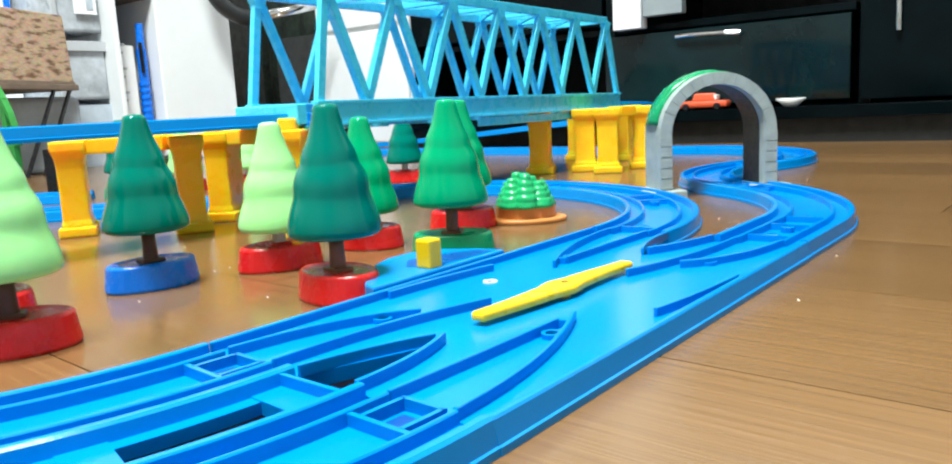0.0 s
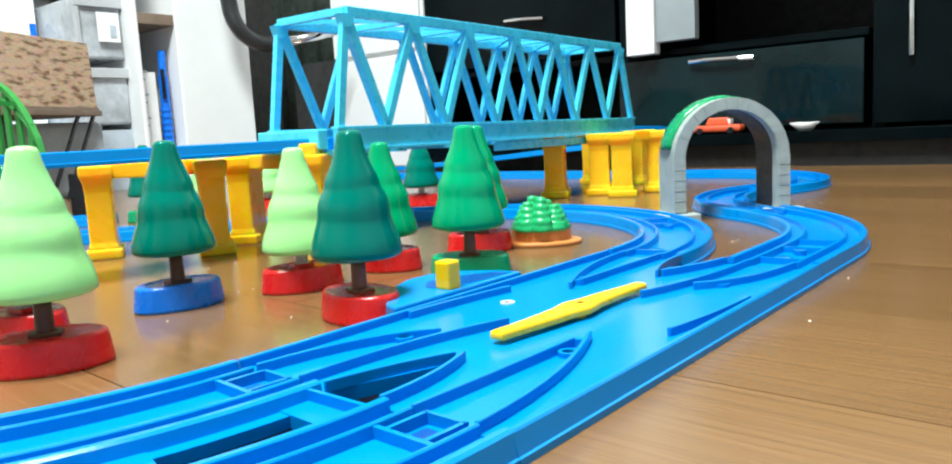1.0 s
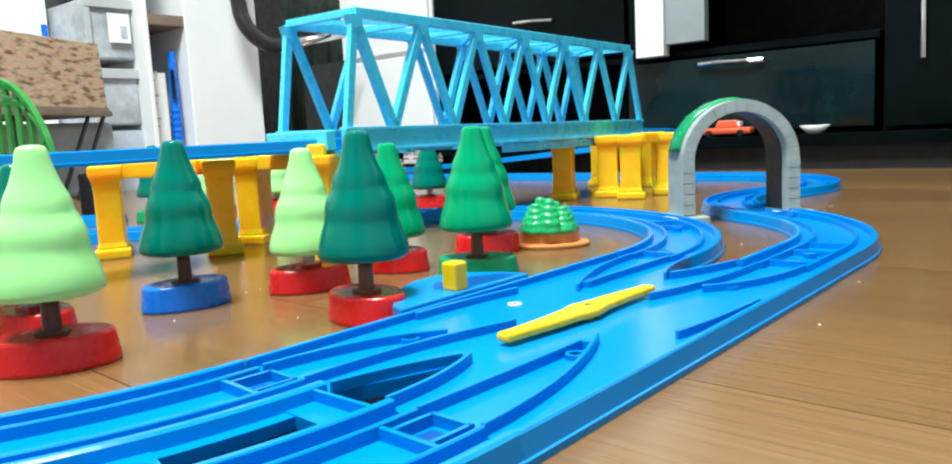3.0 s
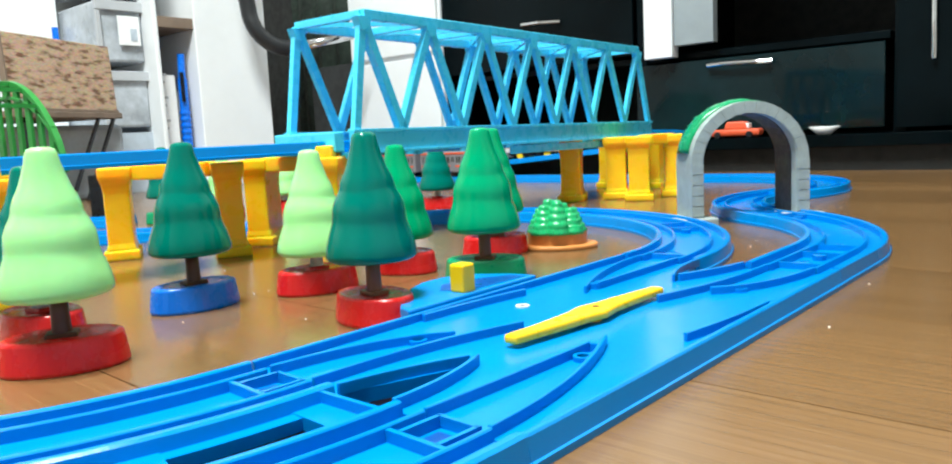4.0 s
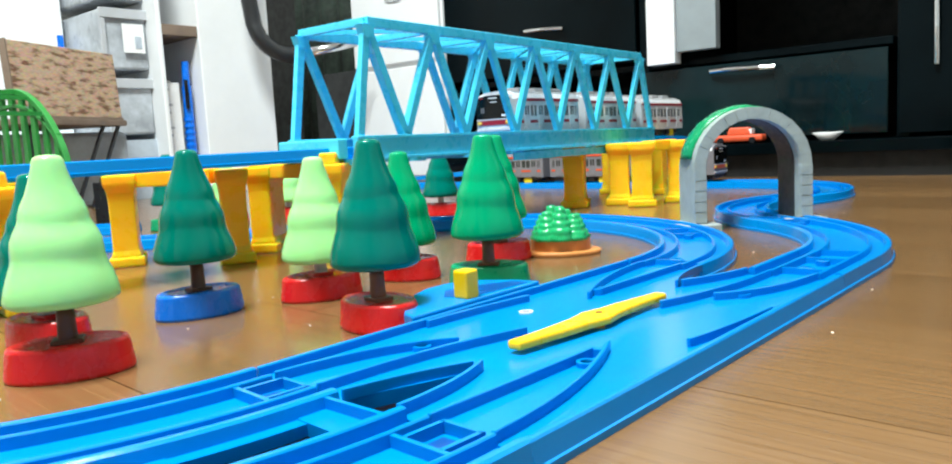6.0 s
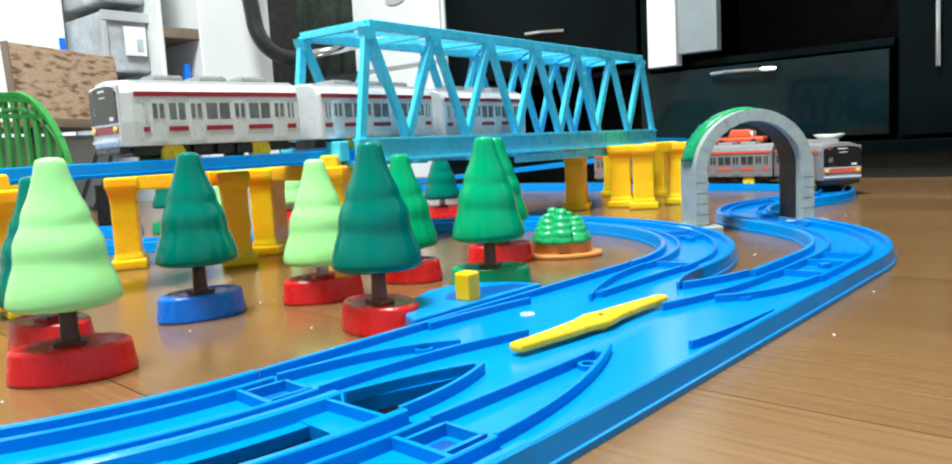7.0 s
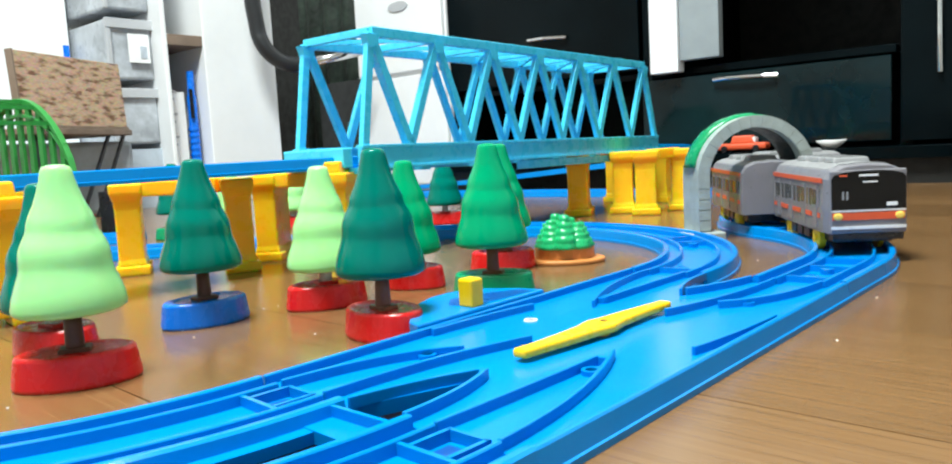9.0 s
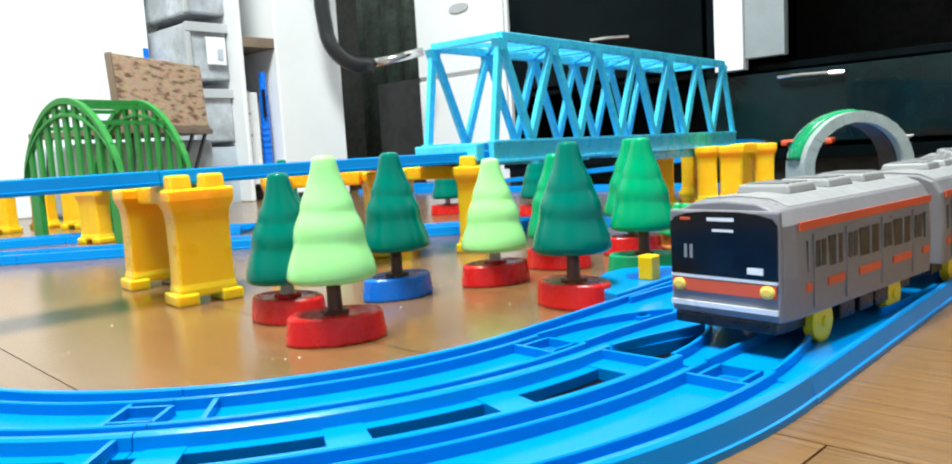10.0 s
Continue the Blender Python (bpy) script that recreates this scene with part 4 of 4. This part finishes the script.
TREES = [(-0.170, -0.0205, M_LG, M_TRUNK, M_RED, "light green plastic toy tree on a red base", 61),
         (-0.2150, 0.0515, M_DG, M_TRUNK, M_BLUEB, "dark green plastic toy tree on a blue base", 86),
         (-0.1250, 0.0735, M_DG, M_TRUNKR, M_RED, "dark green plastic toy tree on a red base beside the crossover", -8),
         (-0.1940, 0.1010, M_LG, M_CLEAR, M_RED, "light green plastic toy tree, clear trunk, red base", 74),
         (-0.1375, 0.1545, M_MG, M_TRUNKR, M_GREENB, "mid green plastic toy tree on a green base", 30),
         (-0.1930, 0.1540, M_MG, M_CLEAR, M_RED, "mid green plastic toy tree, clear trunk, red base", 15),
         (-0.1830, 0.2185, M_MG, M_TRUNKR, M_RED, "mid green plastic toy tree on a red base among others", 60),
         (-0.2205, -0.0080, M_DG, M_CLEAR, M_RED, "dark green plastic toy tree on a red base behind others", 10),
         (-0.410, 0.415, M_DG, M_CLEAR, M_RED, "dark green plastic toy tree far back on a red base", 25),
         (-0.601, 0.246, M_DG, M_TRUNK, M_GREENB, "dark green plastic toy tree far back on a green base", 70),
         (-0.590, 0.300, M_LG, M_CLEAR, M_RED, "light green plastic toy tree far back on a red base", 70),
         (-0.534, 0.412, M_DG, M_CLEAR, M_RED, "dark green plastic toy tree far back on a red base", 40),
         (-0.560, 0.350, M_LG, M_CLEAR, M_RED, "light green plastic toy tree far back on a red base", 10)]
for x, y, c, k, b, words, turn in TREES:
    tree(x, y, c, k, b, words, turn, 0.006 if k is M_CLEAR else 0.0)


def bush():
    t = thing("toy_bush", "clipped green plastic toy bushes on an orange-brown tray", "toy bush", "", pose(-0.1634, 0.2517, 0, 0, 0, 35))
    t.scale = (1.05, 1.05, 1.05)
    part("tray", lathe([(0.0200, 0.0), (0.0205, 0.0012), (0.0200, 0.0024), (0.0004, 0.0026)], 28, None, 1.1, 0.8), M_ORB, t, bevel=0.0004)
    part("planter", lathe([(0.0150, 0.0022), (0.0150, 0.0085), (0.0004, 0.0085)], 24, None, 1.1, 0.75), M_ORB, t, "orange-brown planter")
    # terraced shrubs: each a stack of shrinking, ragged shelves
    spots = [(0.0, 0.0, 1.08)] + [(0.0092 * math.cos(2 * math.pi * (k + 0.3) / 7), 0.0066 * math.sin(2 * math.pi * (k + 0.3) / 7), 0.82 + 0.13 * (k % 3)) for k in range(7)]
    for k, (x, y, tall) in enumerate(spots):
        rz, z = [(0.0004, 0.0080)], 0.0080
        for q, r in enumerate((0.0074, 0.0066, 0.0054, 0.0042, 0.0028)):
            rz += [(r, z), (r * 1.04, z + 0.0014), (r * 0.90, z + 0.0032 * tall)]
            z += 0.0034 * tall
        rz.append((0.0003, z))
        bm = lathe(rz, 18)
        for v in bm.verts:
            nz = noise.noise(v.co * 430 + Vector((k * 3.1, 0, 0)))
            v.co += Vector((v.co.x, v.co.y, 0)) * 0.14 * nz + Vector((0, 0, 0.0004 * nz))
        bmesh.ops.translate(bm, verts=bm.verts, vec=(x, y, 0))
        part("shrub", bm, M_BUSH, t, smooth=True)
    return t


bush()


def low_pier(m, span, top, mat, words):
    """A pair of short columns with a beam, cut to the height of what it bears."""
    t = thing("bridge_pier", words, "toy pier", "piers under the arch bridge", m)
    for s in (-1, 1):
        column(t, pose(s * span / 2, 0, 0, 0, 0, 90), mat, False, top / 0.0585)
    part("cross_beam", box(-span / 2 + 0.010, span / 2 - 0.010, -0.0075, 0.0075, top - 0.009, top - 0.0005), mat, t, bevel=0.001)
    return t


def arch_bridge():
    """Green bow bridge: two arched side trusses with hangers, borne by low piers."""
    t = thing("arch_bridge", "green plastic bow-arch railway bridge standing on low piers", "toy bridge", "", pose(-0.760, 0.140, 0, 0, 0, 13))
    Lh, z0, rise = 0.080, 0.056, 0.085
    n = 24

    def bow(u):
        return z0 + rise * (1 - u * u) ** 0.70

    for y in (-0.040, 0.040):
        for thick, off in ((0.0065, 0.0), (0.0035, -0.014)):
            bm = bmesh.new()
            prev = None
            for i in range(n + 1):
                u = -1 + 2 * i / n
                x, z = Lh * u, bow(u) + off * (1 - u * u)
                vs = [bm.verts.new((x, y + dy, z + dz)) for dy, dz in ((-0.0032, -thick / 2), (0.0032, -thick / 2), (0.0032, thick / 2), (-0.0032, thick / 2))]
                if prev:
                    for k in range(4):
                        bm.faces.new((prev[k], prev[(k + 1) % 4], vs[(k + 1) % 4], vs[k]))
                else:
                    bm.faces.new(vs[::-1])
                prev = vs
            bm.faces.new(prev)
            part("bow", bm, M_ARCH, t, bevel=0.0004)
        for i in range(1, 10):
            u = -1 + 2 * i / 10
            part("hanger", box(Lh * u - 0.0034, Lh * u + 0.0034, y - 0.0018, y + 0.0018, z0 + 0.002, bow(u) - 0.001), M_ARCH, t, bevel=0.0003)
        part("girder", box(-Lh, Lh, y - 0.0028, y + 0.0028, 0.052, z0 + 0.006), M_ARCH, t, bevel=0.0006)
        for x in (-0.062, 0.068):
            part("end_post", box(x - 0.007, x + 0.007, y - 0.0034, y + 0.0034, 0.0, 0.0525), M_ARCH, t, bevel=0.0006)
    for u in (-0.62, -0.36, -0.12, 0.12, 0.36, 0.62):
        part("top_strut", bar((Lh * u, -0.0365, bow(u)), (Lh * u, 0.0365, bow(u)), 0.004, 0.004), M_ARCH, t)
    for u in (-0.8, -0.4, 0.0, 0.4, 0.8):
        part("floor_beam", bar((Lh * u, -0.0380, 0.0550), (Lh * u, 0.0380, 0.0550), 0.005, 0.004), M_ARCH, t)


arch_bridge()
low_pier(pose(-0.7308, 0.1467, 0, 0, 0, 103), 0.080, 0.052, M_YEL, "yellow plastic low pier under the green arch bridge")
for x, y in ((-1.03, 0.14), (-0.975, 0.205)):
    pier(pose(x, y, 0, 0, 0, 114), 0.060, False)


def crumbs():
    """Dust and crumbs lying on the boards."""
    random.seed(11)
    bm = bmesh.new()
    spots = [(0.012, 0.215), (0.018, 0.140), (-0.16, -0.045), (-0.135, -0.06)]
    spots += [(random.uniform(-0.35, 0.28), random.uniform(-0.1, 0.6)) for _ in range(60)]
    for k, (x, y) in enumerate(spots):
        r = 0.0004 if k < 4 else random.uniform(0.00022, 0.0005)
        m = pose(x, y, r * 0.35, random.uniform(-30, 30), random.uniform(-30, 30), random.uniform(0, 180)) @ Matrix.Diagonal((1.5, 1, 0.7, 1))
        bmesh.ops.create_icosphere(bm, subdivisions=1, radius=r, matrix=m)
    ob = part("dust_specks", bm, M_WHITE)
    tagged(ob, "pale crumbs and dust specks on the floorboards", "dust", kind="stuff")


crumbs()


# ---------- trains ----------
def car(name, words, group, body_mat, stripe, cab=False, glass=M_WINDOW):
    """A toy carriage, running towards +x; z = 0 where its wheels stand. Body, roof, stripes, windows, doors, bogies, wheels."""
    t = thing(name, words, "toy train car", group)
    L, Wd, z0, z1 = 0.106, 0.0156, 0.0105, 0.0400
    prof = [(-Wd, z0), (-Wd - 0.0003, z0 + 0.012), (-Wd + 0.0002, z1 - 0.003), (-Wd + 0.0022, z1 + 0.0012), (-0.009, z1 + 0.0034), (0, z1 + 0.0041), (0.009, z1 + 0.0034), (Wd - 0.0022, z1 + 0.0012), (Wd - 0.0002, z1 - 0.003), (Wd + 0.0003, z0 + 0.012), (Wd, z0)]
    bm = bmesh.new()
    rings = []
    for x, k in ((-L / 2, 0.955), (-L / 2 + 0.0018, 1.0), (L / 2 - (0.006 if cab else 0.0018), 1.0), (L / 2, 0.94 if cab else 0.955)):
        rings.append([bm.verts.new((x, y * k, 0.012 + (z - 0.012) * (1.0 if k == 1 else 0.985))) for y, z in prof])
    n = len(prof)
    for a, b in zip(rings, rings[1:]):
        for i in range(n):
            bm.faces.new((a[i], a[(i + 1) % n], b[(i + 1) % n], b[i]))
    bm.faces.new(rings[0][::-1])
    bm.faces.new(rings[-1])
    body = part("body", bm, body_mat, t, bevel=0.0006)
    bm = bmesh.new()
    rp = [(y * 0.96, z + 0.0004) for y, z in prof if z > z1 + 0.001]
    lo = [(y * 0.9, z1 + 0.0002) for y, z in (prof[3], prof[7])]
    ring = rp + [lo[1], lo[0]]
    a = [bm.verts.new((-L / 2 + 0.001, y, z)) for y, z in ring]
    b = [bm.verts.new((L / 2 - (0.008 if cab else 0.001), y, z)) for y, z in ring]
    for i in range(len(ring)):
        j = (i + 1) % len(ring)
        bm.faces.new((a[i], a[j], b[j], b[i]))
    bm.faces.new(a[::-1])
    bm.faces.new(b)
    part("roof", bm, M_ROOF, t, "grey roof")
    for x in (-0.030, -0.004, 0.022):
        v = part("roof_unit", box(x - 0.009, x + 0.009, -0.0075, 0.0075, z1 + 0.0036, z1 + 0.0066, None, 0.9), M_ROOF, t, bevel=0.0008)
        bmv = bmesh.new()
        for k in range(4):
            boxm(bmv, x - 0.007 + k * 0.004, x - 0.0055 + k * 0.004, -0.0055, 0.0055, z1 + 0.0065, z1 + 0.0070)
        part("vent_slats", bmv, M_ROOF, v)
    top_band = (0.0350, 0.0374)
    low_band = (0.0176, 0.0200)
    doors = [-0.0385, -0.013, 0.013, 0.0385] if not cab else [-0.0385, -0.013, 0.013, 0.034]
    for s in (-1, 1):
        ys = sorted((s * (Wd + 0.0001), s * (Wd + 0.0005)))
        part("stripe", box(-L / 2 + 0.002, L / 2 - (0.007 if cab else 0.002), ys[0], ys[1], *top_band), stripe, body, "long upper stripe")
        edges = [-L / 2 + 0.003] + [d + e for d in doors for e in (-0.0045, 0.0045)] + [L / 2 - (0.010 if cab else 0.003)]
        for i in range(0, len(edges), 2):
            a0, a1 = edges[i], edges[i + 1]
            if a1 - a0 < 0.004:
                continue
            part("stripe", box(a0 + 0.0006, a1 - 0.0006, ys[0], ys[1], *low_band), stripe, body, "short lower stripe")
            wy = sorted((s * (Wd - 0.0006), s * (Wd + 0.0003)))
            w = part("side_window", box(a0 + 0.0016, a1 - 0.0016, wy[0], wy[1], 0.0232, 0.0318), glass, body, "window")
            fy = sorted((s * (Wd + 0.0001), s * (Wd + 0.0006)))
            part("window_bar", box((a0 + a1) / 2 - 0.0005, (a0 + a1) / 2 + 0.0005, fy[0], fy[1], 0.0232, 0.0318), body_mat, w)
        for d in doors:
            wy = sorted((s * (Wd + 0.0001), s * (Wd + 0.0005)))
            dr = part("door", box(d - 0.0038, d + 0.0038, wy[0], wy[1], 0.0125, 0.0335), body_mat, body)
            for e in (-0.0018, 0.0018):
                gy = sorted((s * (Wd + 0.0004), s * (Wd + 0.0007)))
                part("door_window", box(d + e - 0.0012, d + e + 0.0012, gy[0], gy[1], 0.0240, 0.0315), glass, dr, "window")
    part("underframe", box(-L / 2 + 0.006, L / 2 - 0.006, -0.0115, 0.0115, 0.0055, z0), M_BLACK, t, "black underframe", bevel=0.0005)
    for x in (-0.004, 0.010, -0.016):
        part("equipment_box", box(x - 0.005, x + 0.005, -0.0138, 0.0138, 0.0048, z0 - 0.0004), M_BLACK, t, bevel=0.0005)
    for x in (-0.026, 0.026):
        for s in (-1, 1):
            w = part("wheel", lathe([(0.0056, -0.0018), (0.0066, -0.0014), (0.0066, 0.0014), (0.0056, 0.0018)], 24, pose(0, 0, 0, 90, 0, 0)), M_WHEEL, t, "yellow wheel")
            w.location = (x, s * 0.0135, 0.0066)
            part("hub", lathe([(0.0018, -0.0024), (0.0018, 0.0024)], 12, pose(0, 0, 0, 90, 0, 0)), M_WHEEL, w)
    part("coupling", box(-L / 2 - 0.006, -L / 2 + 0.006, -0.0025, 0.0025, 0.006, 0.0095), M_BLACK, t)
    part("gangway", box(-L / 2 - 0.0028, -L / 2 - 0.0001, -0.0085, 0.0085, 0.0115, 0.036), M_ROOF, t, "grey gangway", bevel=0.0008)
    if cab:
        x = L / 2
        f = part("cab_front", box(x - 0.0006, x + 0.0012, -0.0147, 0.0147, 0.0105, 0.0411), body_mat, t, bevel=0.0008)
        part("windscreen", prism([(-0.0141, 0.0222), (0.0141, 0.0222), (0.0142, 0.0372), (0.0130, 0.0390), (0.0090, 0.0402), (0.0045, 0.0407), (-0.0045, 0.0407), (-0.0090, 0.0402), (-0.0130, 0.0390), (-0.0142, 0.0372)], 0.0, 0.0009, pose(x + 0.0009, 0, 0, 90, 0, 90)), M_GLASSY, f, "black windscreen panel")
        part("front_band", box(x + 0.0011, x + 0.0018, -0.0138, 0.0138, 0.0172, 0.0208), stripe, f, "coloured front band")
        part("sill_line", box(x + 0.0010, x + 0.0019, -0.0142, 0.0142, 0.0212, 0.0220), M_PALE, f, "pale line under the windscreen")
        part("bumper", box(x + 0.0010, x + 0.0022, -0.0142, 0.0142, 0.0128, 0.0142), M_PALE, f, "pale bumper line")
        part("skirt", box(x - 0.004, x + 0.0014, -0.0136, 0.0136, 0.0072, 0.0106), M_BLACK, t, "black front skirt", bevel=0.0006)
        for s in (-1, 1):
            part("headlight", lathe([(0.0018, 0.0), (0.0018, 0.0009), (0.0010, 0.0013)], 16, pose(x + 0.0014, s * 0.0118, 0.0190, 0, 90, 0)), M_LIGHTY, f, "amber headlight")
        bm = bmesh.new()
        for a0, b0, a1, b1 in ((-0.0036, 0.0380, 0.0036, 0.0390),):
            boxm(bm, x + 0.0017, x + 0.0020, a0, a1, b0, b1)
        part("destination_bar", bm, M_WHITE, f, "white destination writing as a bar")
        part("number_bar", box(x + 0.0017, x + 0.0020, -0.0022, 0.0034, 0.0350, 0.0357), M_WHITE, f)
        part("emblem", box(x + 0.0017, x + 0.0020, 0.0068, 0.0108, 0.0236, 0.0254), M_WHITE, f, "small white emblem bar")
        part("code_bar", box(x + 0.0017, x + 0.0020, -0.0112, -0.0082, 0.0382, 0.0390), stripe, f)
        bm = bmesh.new()
        for k in (-0.0098, -0.0082):
            boxm(bm, x + 0.0017, x + 0.0020, k - 0.0004, k + 0.0004, 0.0270, 0.0310)
        part("wiper", bm, M_ROOF, f)
    # bring the width and height to the broad gauge of the toy
    for p in t.children_recursive:
        w = p.name.startswith(("wheel", "hub"))
        p.data.transform(Matrix.Diagonal((1, 1.12 if w else 1.25, 1.0 if w else 1.05, 1)))
        p.location.y *= 1.12
    return t


PITCH = 0.117
orange = [car("train_car", "grey toy train front car with orange stripes and black windscreen", "orange-striped train", M_SILVER, M_ORANGE, True),
          car("train_car", "grey toy train middle car with orange stripes", "orange-striped train", M_SILVER, M_ORANGE),
          car("train_car", "grey toy train rear car with orange stripes", "orange-striped train", M_SILVER, M_ORANGE)]
crimson = [car("train_car", "silver toy train front car with crimson stripes", "crimson-striped train", M_PALE, M_CRIM, True, M_WINDOWG),
           car("train_car", "silver toy train middle car with crimson stripes", "crimson-striped train", M_PALE, M_CRIM, False, M_WINDOWG),
           car("train_car", "silver toy train rear car with crimson stripes", "crimson-striped train", M_PALE, M_CRIM, False, M_WINDOWG)]


def ride(line, s, sign):
    """The pose of a car whose middle is s along the line; sign: the way it runs."""
    a, b = line.at(s + sign * 0.026), line.at(s - sign * 0.026)
    if line is RIGHT:      # on the wide plate it drifts a little towards the middle
        a, b = ((q[0] - (0.42 * max(0.0, -u) ** 2), q[1], q[2], q[3]) for q, u in ((a, s + sign * 0.026), (b, s - sign * 0.026)))
    h = math.degrees(math.atan2(a[1] - b[1], a[0] - b[0]))
    return pose((a[0] + b[0]) / 2, (a[1] + b[1]) / 2, (a[2] + b[2]) / 2 + BED, 0, 0, h)


def between(rows, t):
    for (t0, s0), (t1, s1) in zip(rows, rows[1:]):
        if t <= t1:
            return s0 + (s1 - s0) * (t - t0) / (t1 - t0)
    return rows[-1][1]


# how far along its line each leading car's middle is, in metres, by the second
ORANGE_S = [(0, 1.30), (3.0, 1.24), (4.6, 0.98), (5.0, 0.905), (6.8, 0.590), (7.0, 0.547), (7.2, 0.502), (7.4, 0.462), (7.6, 0.427), (7.8, 0.395), (8.0, 0.361), (8.2, 0.329), (8.35, 0.298), (8.5, 0.262), (9.0, 0.148), (9.5, 0.020), (9.7, -0.054), (10, -0.131)]
CRIMSON_S = [(0, 0.02), (2.0, 0.06), (3.4, 0.35), (4.5, 0.674), (5.0, 0.840), (5.7, 1.086), (6.8, 1.441), (7.0, 1.507), (7.5, 1.655), (8.0, 1.81), (8.6, 1.95), (10, 2.10)]


def motions():
    for line, cars, plan, sign in ((RIGHT, orange, ORANGE_S, -1), (HIGH, crimson, CRIMSON_S, 1)):
        for k, c in enumerate(cars):
            walk(c, [(i / 5, ride(line, between(plan, i / 5) - sign * (PITCH * k), sign)) for i in range(51)])


planks()
motions()
